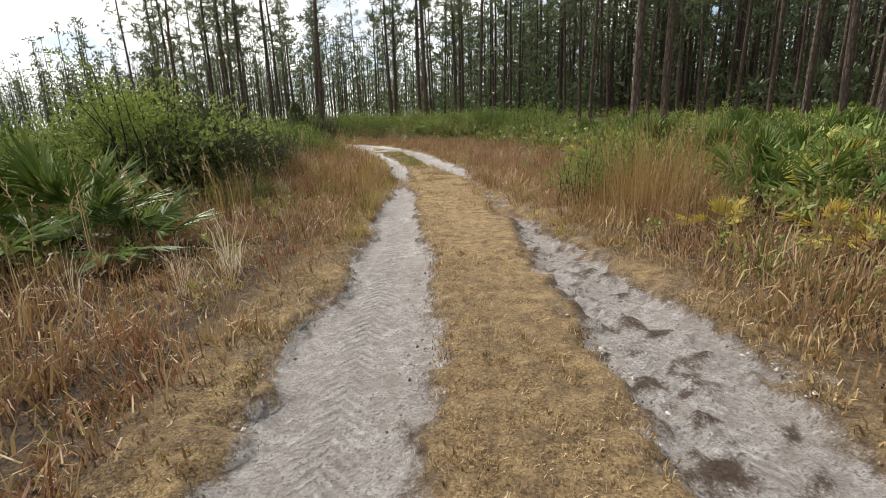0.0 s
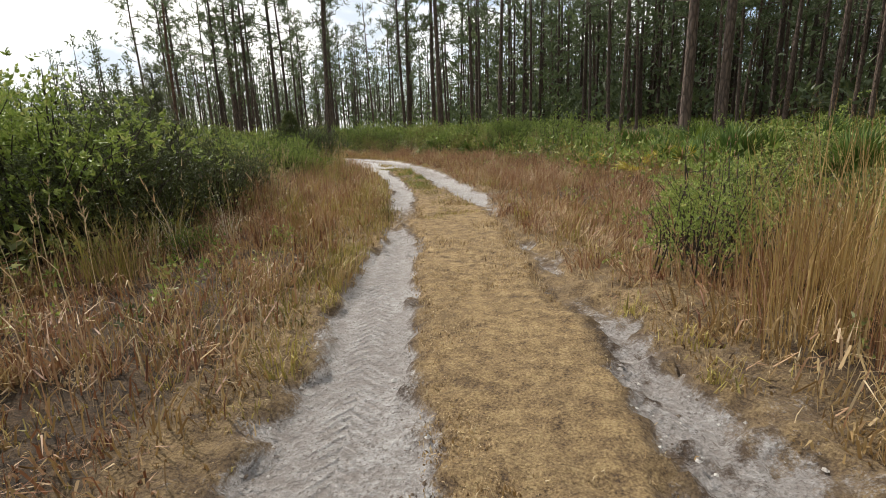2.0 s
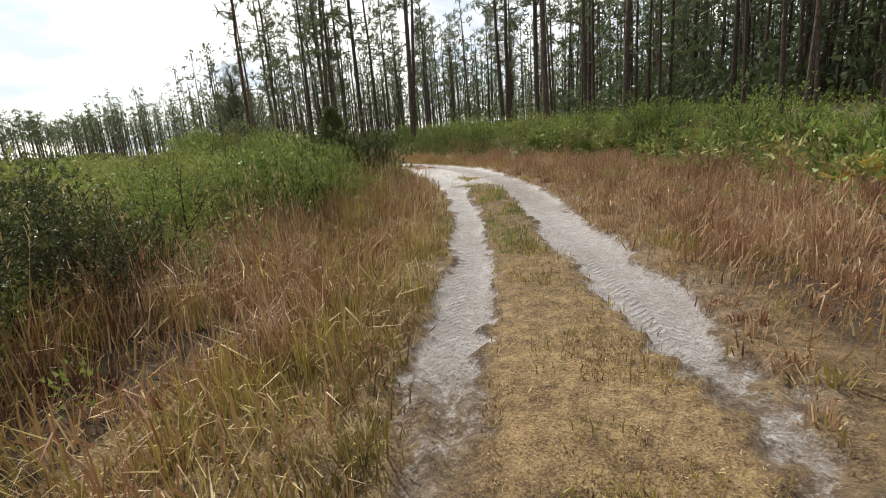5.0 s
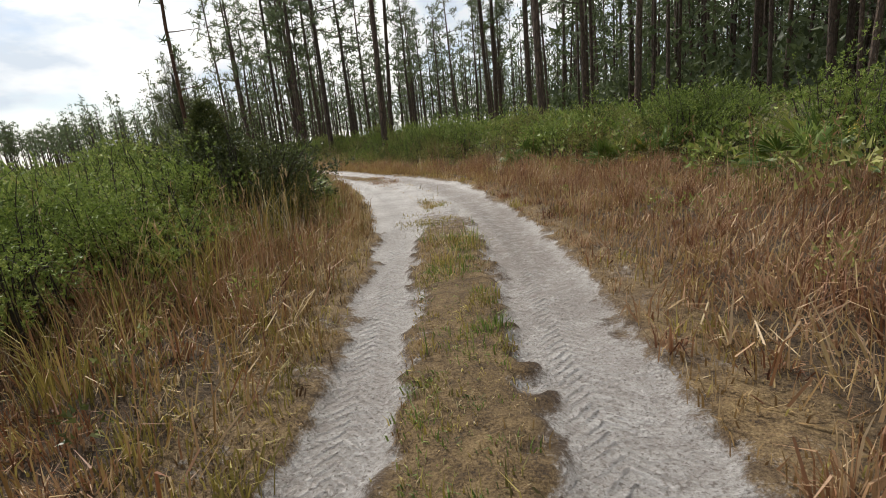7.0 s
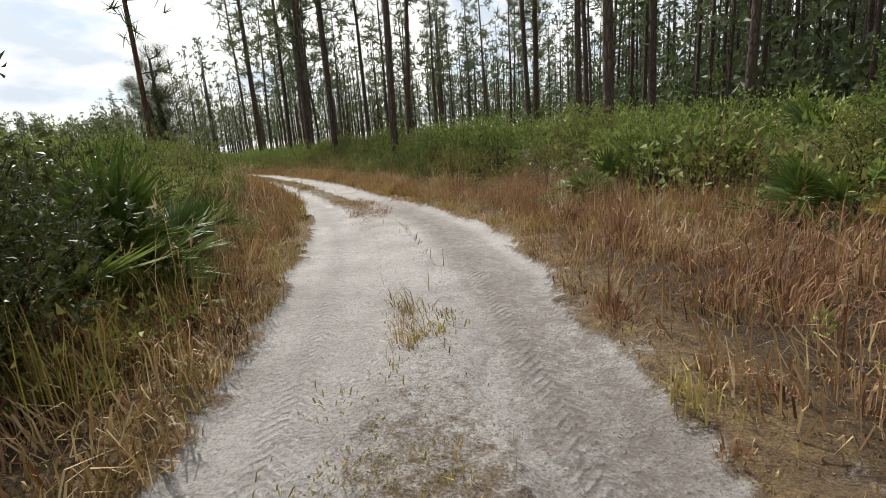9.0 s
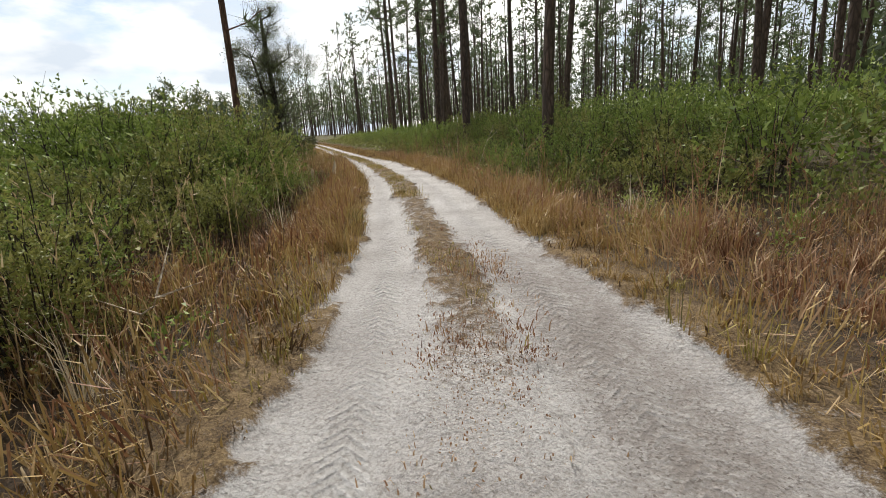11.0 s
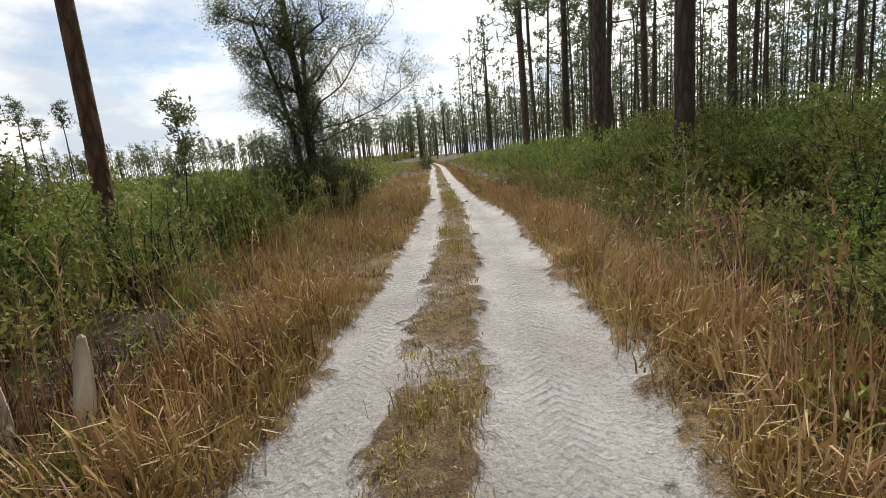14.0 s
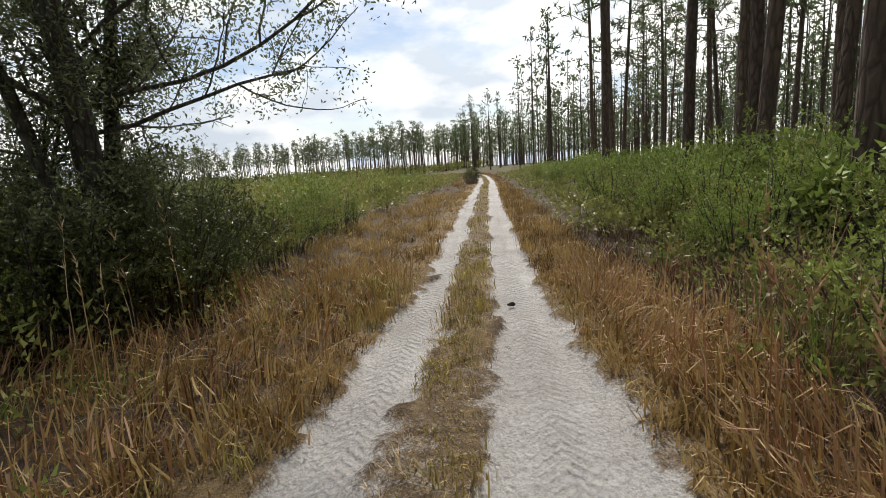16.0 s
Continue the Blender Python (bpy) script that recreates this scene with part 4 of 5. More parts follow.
# the tall thicket on the left at the start, and the dark one by the bend
for x, y, sc, k in ((-5.1, 11.0, 1.05, 1), (-4.3, 9.9, 0.78, 1), (-4.2, 11.3, 0.70, 1), (-4.3, 12.7, 0.62, 1), (-4.35, 8.8, 0.78, 1), (-5.0, 8.7, 1.18, 0), (-4.8, 9.6, 0.85, 1), (-5.6, 9.2, 0.9, 0),
                    (-6.3, 10.3, 1.1, 0), (-7.3, 11.2, 1.0, 0), (-5.7, 13.1, 0.8, 1), (-7.1, 13.1, 0.8, 0), (-4.7, 14.0, 0.62, 0), (-5.9, 15.3, 0.68, 0), (-8.3, 13.9, 0.75, 0), (-6.4, 7.4, 0.75, 0), (-7.6, 8.6, 0.9, 0),
                    (-5.65, 21.95, 1.08, 1), (-5.35, 21.9, 0.75, 1), (-6.6, 22.6, 0.9, 1), (-4.75, 17.2, 0.62, 3), (-5.3, 17.7, 0.70, 0), (-4.7, 18.4, 0.60, 0), (-5.2, 19.2, 0.72, 3), (-5.9, 17.0, 0.66, 3), (-6.3, 18.2, 0.72, 0), (-5.7, 20.3, 0.8, 0), (-6.9, 23.4, 0.85, 1), (-7.3, 21.4, 1.0, 3), (-8.3, 22.8, 0.85, 3), (-7.4, 20.1, 0.85, 3), (-8.8, 21.2, 0.8, 3), (-9.6, 22.0, 0.9, 3), (-10.4, 20.6, 0.8, 2)):
    big_shrubs.set(x, y, sc, k)

for s, d, sc, k in ((45.4, -3.7, 0.85, 2), (46.3, -3.2, 0.8, 0), (47.2, -3.3, 0.95, 2), (47.6, -4.9, 1.15, 0), (48.5, -3.3, 0.92, 0), (49.4, -4.4, 1.15, 2), (50.0, -3.3, 0.85, 2),
                    (51.0, -4.3, 1.0, 0), (51.8, -3.7, 0.8, 2), (46.4, -5.2, 1.15, 0), (34.2, -3.15, 0.72, 1), (35.4, -3.05, 0.68, 1), (36.4, -3.2, 0.55, 1), (50.5, -6.0, 1.2, 2), (52.2, -5.4, 1.2, 0), (52.4, -7.4, 1.3, 2), (54.0, -6.0, 1.15, 2), (54.4, -8.0, 1.3, 0), (53.6, -4.5, 0.85, 0), (55.6, -7.0, 1.1, 2), (50.6, -7.8, 1.3, 0), (52.6, -5.0, 0.8, 2),
                    (44.0, -2.8, 0.5, 2), (44.9, -2.75, 0.52, 0), (45.8, -2.7, 0.5, 2), (46.7, -2.75, 0.55, 0), (47.6, -2.75, 0.48, 2), (48.5, -3.0, 0.55, 0), (49.6, -3.2, 0.55, 2), (52.2, -3.7, 0.5, 0), (53.4, -3.9, 0.5, 2)):
    x, y = on_track(s, d)
    big_shrubs.set(float(x), float(y), sc, k)
for x, y, sc, k in ((2.6, 26.9, 0.9, 0), (3.6, 27.6, 0.8, 0), (1.9, 27.8, 0.62, 2), (2.25, 7.5, 0.55, 3), (2.8, 8.2, 0.66, 3), (3.2, 9.2, 0.6, 3), (-7.7, 25.7, 0.8, 3), (-8.3, 26.9, 0.7, 2), (-9.0, 27.8, 0.75, 3), (-8.0, 27.5, 0.55, 2), (-9.9, 28.6, 0.65, 2), (-7.1, 24.9, 0.7, 3), (-8.9, 25.4, 0.85, 2), (-8.6, 19.4, 0.7, 3), (-7.2, 18.4, 0.6, 3), (-6.4, 16.6, 0.6, 3), (-9.6, 23.6, 0.8, 3), (-17.6, 37.2, 0.7, 3), (-19.6, 39.0, 0.6, 3), (-18.2, 36.0, 0.8, 3), (-0.6, 30.2, 0.75, 0), (0.4, 29.4, 0.65, 2)):
    big_shrubs.set(x, y, sc, k)


for s, d, sc, k in ((57.5, 4.4, 0.75, 2), (58.6, 5.2, 0.85, 0), (59.8, 4.3, 0.7, 2), (60.8, 5.6, 0.9, 2), (62.0, 4.6, 0.75, 0), (63.2, 5.8, 0.9, 2), (64.6, 4.8, 0.7, 0), (56.2, 5.0, 0.8, 0), (54.6, 4.6, 0.75, 2), (55.0, 6.2, 0.95, 2),
                    (62.6, -3.2, 0.5, 2), (63.8, -3.3, 0.55, 3), (65.2, -3.2, 0.52, 2), (66.6, -3.4, 0.55, 0), (68.2, -3.3, 0.5, 2), (70.0, -3.4, 0.55, 3), (64.6, -4.6, 0.6, 2), (67.4, -4.8, 0.62, 2)):
    x, y = on_track(s, d)
    big_shrubs.set(float(x), float(y), sc, k)
for k in range(32):                                   # rounded shrubs along both verges of the straight
    s = 59 + 36 * (k + rng.uniform(0, 1)) / 32
    side = -1 if k % 2 else 1
    d = (float(out_r(s)) + 0.9 + rng.uniform(0, 2.8)) if side > 0 else (float(out_l(s)) - 0.9 - rng.uniform(0, 3.4))
    x, y = on_track(s, d)
    big_shrubs.set(float(x), float(y), rng.uniform(0.4, 0.66), int(rng.choice([0, 2, 2, 3])))


def cedar(height, radius, seed, label):
    """A small dense evergreen: one stem, short up-swept boughs, the crown a ragged cone down to the ground."""
    g = np.random.default_rng(seed)
    top = new("young_evergreen")
    hp = Heap()
    hp.add(*tube([(0, 0, 0), (0.02, 0.0, height * 0.5), (0.0, 0.02, height * 0.98)], [0.045, 0.03, 0.006], 7, 0.06, seed))
    part("trunk", hp.mesh("trunk", mat_twig, True), top)
    m_ = 1100
    u = g.uniform(0.04, 1.0, m_)
    a = g.uniform(0, 2 * math.pi, m_)
    r = radius * (1.02 - u) ** 0.75 * (0.55 + 0.5 * g.uniform(0, 1, m_)) * (1 + 0.18 * np.sin(5 * a + 9 * u))
    c = np.stack([r * np.cos(a), r * np.sin(a), u * height], 1)
    per = 12
    cc = np.repeat(c, per, 0) + g.normal(0, 0.035, (m_ * per, 3))
    d = np.repeat(np.stack([np.cos(a), np.sin(a), np.full(m_, 0.9)], 1), per, 0) + g.normal(0, 0.55, (m_ * per, 3))
    part("foliage", mesh_np("foliage", *leaves(cc, d, g.uniform(0.04, 0.08, len(cc)), g.uniform(0.014, 0.026, len(cc))), mat_dark), top)
    return tagged(top, label, "evergreen")


put(cedar(2.3, 0.95, 35, "small dark cone-shaped evergreen among the shrubs"), -6.2, 21.95)



def sapling(height, seed, mat, label, n_leaf=900):
    """A whippy young tree: one thin stem, short twigs near the top, leaves in sprays."""
    g = np.random.default_rng(seed)
    top = new("sapling")
    q = np.linspace(0, 1, 8)
    stem = np.concatenate([np.cumsum(g.normal(0, 0.035, (8, 2)), 0) * height * 0.35, (q * height)[:, None]], 1)
    stem -= stem[0]
    h = Heap()
    h.add(*tube(stem, np.linspace(0.017, 0.004, 8), 6, 0.05, seed))
    part("trunk", h.mesh("trunk", mat_greybark, True), top)
    ends = []
    for k in range(13):
        u = g.uniform(0.42, 0.98)
        base = np.array([np.interp(u, q, stem[:, i]) for i in range(3)])
        a = 2.4 * k + g.normal(0, 0.4)
        L = height * g.uniform(0.10, 0.20) * (1.3 - u)
        tip = base + np.array([math.cos(a), math.sin(a), g.uniform(0.3, 1.1)]) * L
        pts = np.linspace(base, tip, 4) + g.normal(0, 0.012, (4, 3))
        h = Heap()
        h.add(*tube(pts, [0.006, 0.005, 0.004, 0.002], 3, seed=seed))
        part("branch", h.mesh("branch", mat_greybark), top)
        ends.append(pts[1:])
    e = np.concatenate(ends + [stem[-2:]])
    m_ = n_leaf // 8
    c = np.repeat(e[g.integers(0, len(e), m_)] + g.normal(0, 0.05, (m_, 3)), 8, 0)
    n = len(c)
    part("foliage", mesh_np("foliage", *leaves(c + g.normal(0, 0.045, (n, 3)), g.normal(0, 0.7, (n, 3)) + np.array([0, 0, 0.5]), g.uniform(0.05, 0.10, n), g.uniform(0.022, 0.042, n)), mat), top)
    return tagged(top, label, "tree", "saplings")


saplings = Kinds([lambda: sapling(2.7, 41, mat_oakleaf, "slender young tree with a thin leafy top"),
                  lambda: sapling(2.4, 42, mat_oliveleaf, "thin young tree with olive leaves", 1000)])
for x, y, sc, k in ((-18.9, 38.1, 0.92, 0), (-19.2, 35.9, 1.1, 0), (-18.7, 35.2, 1.05, 1), (-18.0, 36.2, 0.75, 1), (-20.6, 37.4, 0.75, 1), (-21.2, 38.6, 0.65, 0), (-16.5, 34.6, 0.9, 1), (-17.5, 34.0, 1.1, 0),
                    (-19.4, 40.5, 0.5, 1), (-20.4, 41.6, 0.45, 1), (-18.5, 39.3, 0.45, 1), (-21.8, 40.3, 0.55, 0)):
    saplings.set(x, y, sc, k)


def hedge(n, s0, s1, side, depth, lo, hi):
    """Shrubs along the outer edge of a verge, in a ragged band that rises away from it."""
    for k in range(n):
        s = s0 + (s1 - s0) * (k + rng.uniform(0, 1)) / n
        u = rng.uniform(0, 1) ** 1.2 * depth
        size = (lo + (hi - lo) * min(1.0, u / 1.6)) * rng.uniform(0.8, 1.12)
        d = float(out_r(s)) + 0.75 * size + u if side > 0 else float(out_l(s)) - 0.75 * size - u
        x, y = on_track(s, d)
        s2, d2 = to_track(x, y)
        if abs(d2[0]) > 2.3:
            near_shrubs.set(float(x), float(y), size)


hedge(14, 14.5, 31, -1, 2.6, 0.5, 0.8)
hedge(14, 36.5, 43, -1, 2.6, 0.5, 0.8)
hedge(14, 43, 53, -1, 2.8, 0.6, 1.1)
hedge(7, 53, 57, -1, 3.0, 0.5, 0.8)
hedge(16, 57, 63, -1, 2.2, 0.6, 0.9)
hedge(8, 60, 77, -1, 2.6, 0.6, 0.85)
hedge(12, 15, 31, 1, 2.4, 0.5, 0.8)
hedge(24, 31, 45, 1, 2.6, 0.7, 1.1)
hedge(28, 44, 53, 1, 3.4, 0.6, 1.0)
hedge(18, 45.5, 54, 1, 0.5, 0.5, 0.68)
hedge(8, 24, 32, -1, 1.4, 0.75, 0.95)
hedge(22, 53, 70, 1, 3.2, 0.65, 1.0)
for k in range(10):                                   # seedlings in the verge
    s = rng.uniform(12, 60)
    d = float(rng.uniform(edge_r(s) + 0.4, out_r(s))) if rng.uniform() < 0.5 else float(rng.uniform(out_l(s), edge_l(s) - 0.4))
    x, y = on_track(s, d)
    near_shrubs.set(float(x), float(y), rng.uniform(0.18, 0.34))


# undergrowth too far to tell plant from plant
def undergrowth(name, x, y, h, r, n_leaf, leaf, mat, label):
    z = ground_z(x, y)
    n = len(x)
    c = np.repeat(np.stack([x, y, z], 1), n_leaf, 0)
    m_ = len(c)
    dirs = unit(rng.standard_normal((m_, 3)) + np.array([0, 0, 0.4]))
    rad = rng.uniform(0.45, 1.0, m_)[:, None] * np.repeat(rng.uniform(0.4, 1.5, n), n_leaf)[:, None]
    p = c + dirs * rad * np.array([[r, r, h * 0.55]]) + np.array([[0, 0, h * 0.42]])
    p[:, 2] = np.maximum(p[:, 2], c[:, 2] + 0.02)
    far = np.repeat(leaf, n_leaf)
    co, tris = slivers(p, dirs * 0.6 + rng.normal(0, 0.6, (m_, 3)) + np.array([0, 0, 0.5]), far * rng.uniform(0.6, 1.3, m_), far * 0.5 * rng.uniform(0.7, 1.3, m_))
    return tagged(new(name, mesh_np(name, co, tris, mat)), label, "undergrowth", kind="stuff")


def field_points(n, s0, s1, d0, d1, power=1.6, margin=3.4):
    s = rng.uniform(s0, s1, n)
    d = d0 + (d1 - d0) * rng.uniform(0, 1, n) ** power
    x, y = on_track(s, d)
    s2, d2 = to_track(x, y)
    keep = (np.abs(d2) > margin) & (np.sign(d2) == np.sign(d0))
    return x[keep], y[keep], np.abs(d2[keep])


x, y, far = field_points(2300, 5, 128, 4.6, 75, 1.6)
half = rng.uniform(0, 1, len(x)) < 0.6
undergrowth("forest_undergrowth", x[half], y[half], 0.95, 0.95, 46, (0.12 + far * 0.0045)[half], mat_shrub, "green shrubs and young growth under the pines")
undergrowth("forest_undergrowth", x[~half], y[~half], 0.8, 0.9, 46, (0.12 + far * 0.0045)[~half], mat_oliveleaf, "olive shrubs under the pines")
x, y, far = field_points(2300, 8, 128, -4.6, -95, 1.7)
third = rng.integers(0, 3, len(x))
for k, (m_, txt) in enumerate(((mat_shrub, "low green scrub covering the open flat"), (mat_oliveleaf, "olive scrub covering the open flat"), (mat_tan, "dry yellowish growth on the open flat"))):
    undergrowth("field_undergrowth", x[third == k], y[third == k], 0.8, 1.0, 46, (0.12 + far * 0.0045)[third == k], m_, txt)
for mat_, n_ in ((mat_shrub, 170), (mat_oliveleaf, 230), (mat_dark, 60)):
    s_ = rng.uniform(10, 63, n_)
    left_side = rng.uniform(0, 1, n_) < 0.5
    u_ = rng.uniform(0.12, 1.0, n_) ** 0.7
    d_ = np.where(left_side, edge_l(s_) - 0.2 + (out_l(s_) - edge_l(s_)) * u_, edge_r(s_) + 0.2 + (out_r(s_) - edge_r(s_)) * u_)
    x, y = on_track(s_, d_)
    undergrowth("verge_herbs", x, y, 0.34, 0.17, 40, np.full(n_, 0.05), mat_, "small leafy herbs among the dry grass")
for side, edge_f in ((1, out_r), (-1, out_l)):
    for n_, sa, sb, lf, hh in ((1100, 11, 66, 0.075, 0.62), (220, 66, 125, 0.15, 0.6)):
        s_ = rng.uniform(sa, sb, n_)
        d_ = edge_f(s_) + side * (rng.uniform(0, 1, n_) ** 1.2 * 4.6 - 0.05)
        x, y = on_track(s_, d_)
        s2, d2 = to_track(x, y)
        ok = np.abs(d2) > 2.1
        undergrowth("low_undergrowth", x[ok], y[ok], hh, 0.55, 46, np.full(ok.sum(), lf), mat_oliveleaf, "low green growth filling in between the shrubs")
for side, n_, mat_ in ((4.2, 220, mat_shrub), (-4.2, 130, mat_shrub), (-4.2, 130, mat_oliveleaf)):
    x, y, far = field_points(n_, 36 if side > 0 else 26, 95, side, side * 3.4, 1.3, 3.6)
    undergrowth("low_undergrowth", x, y, 1.4, 0.95, 190, np.full(len(x), 0.12), mat_, "shrubs standing thick behind the verge")
for mat_, hh in ((mat_oliveleaf, 1.5), (mat_shrub, 1.9), (mat_dark, 2.4)):
    x, y, far = field_points(150, 30, 120, -13, -85, 1.4, 12)
    undergrowth("field_scrub", x, y, hh, 1.7, 90, 0.16 + far * 0.004, mat_, "taller scrub scattered over the open flat")
x, y, far = field_points(800, 0, 90, 34, 150, 1.1)
x2, y2, far2 = field_points(700, 0, 62, 28, 110, 1.0)
x, y = np.concatenate([x, x2]), np.concatenate([y, y2])
undergrowth("forest_midstorey", x, y, 4.4, 2.2, 56, np.full(len(x), 0.7), mat_needle, "young trees and tall scrub deep in the wood")
x, y, far = field_points(500, 0, 34, 5.0, 34, 1.3)
undergrowth("forest_undergrowth", x, y, 0.8, 0.8, 40, 0.13 + far * 0.003, mat_palm, "fan-leaved green undergrowth among the trunks")


# ================= saw palmettos =================
def frond_mesh(seed, mat, spread=2.5, size=0.5, segs=19):
    """A stalk that opens into a pleated fan; the segments split near their tips."""
    g = np.random.default_rng(seed)
    stalk, w0 = 0.45 * size / 0.5, 0.008
    z = 0.10 * math.sin(2.2)
    co = [(0, -w0, 0), (0, w0, 0), (stalk * 0.5, -w0, 0.09), (stalk * 0.5, w0, 0.09), (stalk, 0, z)]
    tris = [(0, 1, 3), (0, 3, 2), (2, 3, 4)]
    hub, up = np.array(co[4]), np.array([0, 0, 1.0])
    w = 0.042 * size / 0.5
    for k in range(segs):
        a = (k / (segs - 1) - 0.5) * spread + g.normal(0, 0.03)
        L = size * (0.78 + 0.22 * math.cos(a)) * g.uniform(0.88, 1.08)
        d = np.array([math.cos(a), math.sin(a), 0.16 * math.cos(a * 1.3) + g.normal(0, 0.05)])
        s_ = np.array([-math.sin(a), math.cos(a), 0])
        mid = hub + d * L * 0.5
        n = len(co)
        co += [mid + s_ * w * 0.5 - up * w * 0.35, mid, mid - s_ * w * 0.5 - up * w * 0.35, hub + d * L - up * g.uniform(0.03, 0.2) * L]
        tris += [(4, n, n + 1), (4, n + 1, n + 2), (n, n + 3, n + 1), (n + 1, n + 3, n + 2)]
    return mesh_np("frond", np.array(co, float), np.array(tris), mat)


FRONDS = [frond_mesh(50 + k, mat_palm, 2.4 + 0.35 * k, 0.50 + 0.04 * k) for k in range(3)]
GOLDEN = [frond_mesh(60 + k, mat_gold, 2.2 + 0.3 * k, 0.46) for k in range(2)]


def palmetto(n, seed, gold=0.0, height=0.5, label="saw palmetto with stiff green fan-shaped fronds"):
    g = np.random.default_rng(seed)
    top = new("saw_palmetto")
    h = Heap()
    h.add(*tube([(0, 0, 0), (0.02, 0.01, height * 0.3), (0.05, 0.0, height * 0.5)], [0.09, 0.08, 0.05], 7, 0.12, seed))
    part("stem", h.mesh("stem", mat_twig), top, "shaggy brown stem")
    for k in range(n):
        me_ = GOLDEN[g.integers(0, 2)] if g.uniform() < gold else FRONDS[g.integers(0, 3)]
        ob = part("frond", me_, top)
        tilt = g.uniform(-1.25, 0.05)
        a = 2.4 * k + g.normal(0, 0.3)
        sc = g.uniform(0.8, 1.25)
        ob.matrix_local = Matrix.LocRotScale((0.03 * math.cos(a), 0.03 * math.sin(a), height * 0.25), Euler((g.normal(0, 0.4), tilt, a)), (sc, sc, sc))
    return tagged(top, label, "palmetto", "palmettos")


palms = Kinds([lambda: palmetto(13, 71), lambda: palmetto(11, 72), lambda: palmetto(12, 73, 0.25, label="saw palmetto with green and yellowing fan fronds"),
               lambda: palmetto(9, 74, 1.0, 0.25, label="small saw palmetto with golden yellow fronds")])
for x, y, sc, k in ((-3.35, 5.05, 0.95, 0), (-4.0, 5.15, 1.2, 1), (-4.55, 5.7, 1.3, 0), (-5.2, 5.4, 1.3, 2), (-4.5, 4.6, 1.1, 1), (-5.7, 6.4, 1.3, 0), (-6.6, 6.9, 1.3, 1), (-5.0, 6.9, 1.1, 0),
                    (3.1, 5.4, 0.54, 3), (3.95, 4.95, 0.55, 3), (3.85, 4.3, 0.55, 3), (4.1, 6.2, 0.95, 2), (4.6, 5.3, 1.0, 0), (5.0, 6.3, 1.1, 0), (4.7, 7.2, 1.0, 1), (5.8, 6.9, 1.1, 2),
                    (6.2, 7.8, 1.1, 0), (6.6, 9.0, 1.1, 2), (5.6, 8.6, 0.9, 1), (5.3, 5.0, 1.0, 1), (6.1, 10.8, 1.0, 1), (4.6, 10.4, 0.8, 2),
                    (5.0, 13.0, 1.05, 0), (5.7, 13.4, 1.1, 1), (6.4, 13.9, 1.1, 2), (5.3, 14.3, 1.0, 2), (6.9, 14.6, 1.1, 0), (4.5, 15.3, 0.85, 3), (5.2, 15.6, 1.0, 2), (5.9, 15.9, 1.0, 0),
                    (4.2, 18.2, 0.7, 3), (5.6, 17.7, 1.0, 2), (6.6, 17.0, 1.0, 1), (7.4, 18.0, 1.1, 2), (8.0, 19.0, 1.1, 0),
                    (3.1, 23.2, 1.05, 0), (3.7, 23.6, 0.95, 2), (1.15, 26.6, 1.05, 0), (1.7, 26.2, 0.9, 2), (-1.7, 29.1, 0.85, 0), (-1.2, 29.6, 0.8, 1), (0.6, 26.5, 0.7, 1), (4.8, 21.4, 0.9, 2), (5.5, 21.0, 1.0, 0),
                    (6.2, 20.6, 1.0, 2), (6.9, 21.1, 1.0, 2), (4.4, 22.5, 0.75, 3), (6.5, 22.0, 1.0, 1), (3.6, 30.6, 1.0, 0), (2.7, 31.4, 1.1, 2),
                    (-5.2, 23.55, 0.7, 0), (-5.8, 23.65, 1.3, 1), (-6.05, 24.3, 1.25, 0), (-6.4, 23.5, 1.4, 0), (-6.7, 24.9, 0.85, 0), (-6.75, 26.05, 0.72, 1), (-7.3, 26.4, 0.75, 0),
                    (-12.0, 43.3, 0.8, 2), (-11.3, 42.4, 0.8, 3), (-13.2, 43.9, 0.85, 2), (-12.6, 44.6, 0.9, 0), (-14.6, 45.4, 0.8, 1),
                    (-20.7, 51.0, 0.9, 2), (-19.9, 50.3, 0.95, 0), (-18.7, 49.8, 0.95, 2), (-22.5, 51.8, 0.65, 3), (-17.9, 48.4, 0.95, 1), (-15.9, 46.9, 0.9, 2),
                    (7.7, 20.9, 1.1, 2), (10.2, 13.6, 1.2, 0), (8.8, 11.4, 1.2, 2), (9.8, 16.1, 1.2, 1), (8.1, 21.7, 1.0, 2), (8.9, 25.5, 1.1, 0)):
    palms.set(x, y, sc * 0.9, k)


# ================= tall dead and seeding grasses =================
def grass_clump(n, h0, h1, mat, label, seed, spread=0.10, width=0.006, lean=0.22, plume=True):
    g = np.random.default_rng(seed)
    r = g.normal(0, spread, (n, 2))
    h = g.uniform(h0, h1, n)
    az = np.arctan2(r[:, 1], r[:, 0]) + g.normal(0, 0.5, n)
    co, tris = blades(np.concatenate([r, np.zeros((n, 1))], 1), h, az, np.abs(g.normal(0, lean, n)), np.full(n, width))
    top = new("tall_grass_clump", mesh_np("stalks", co, tris, mat))
    return tagged(top, label, "grass", "tall grass clumps")


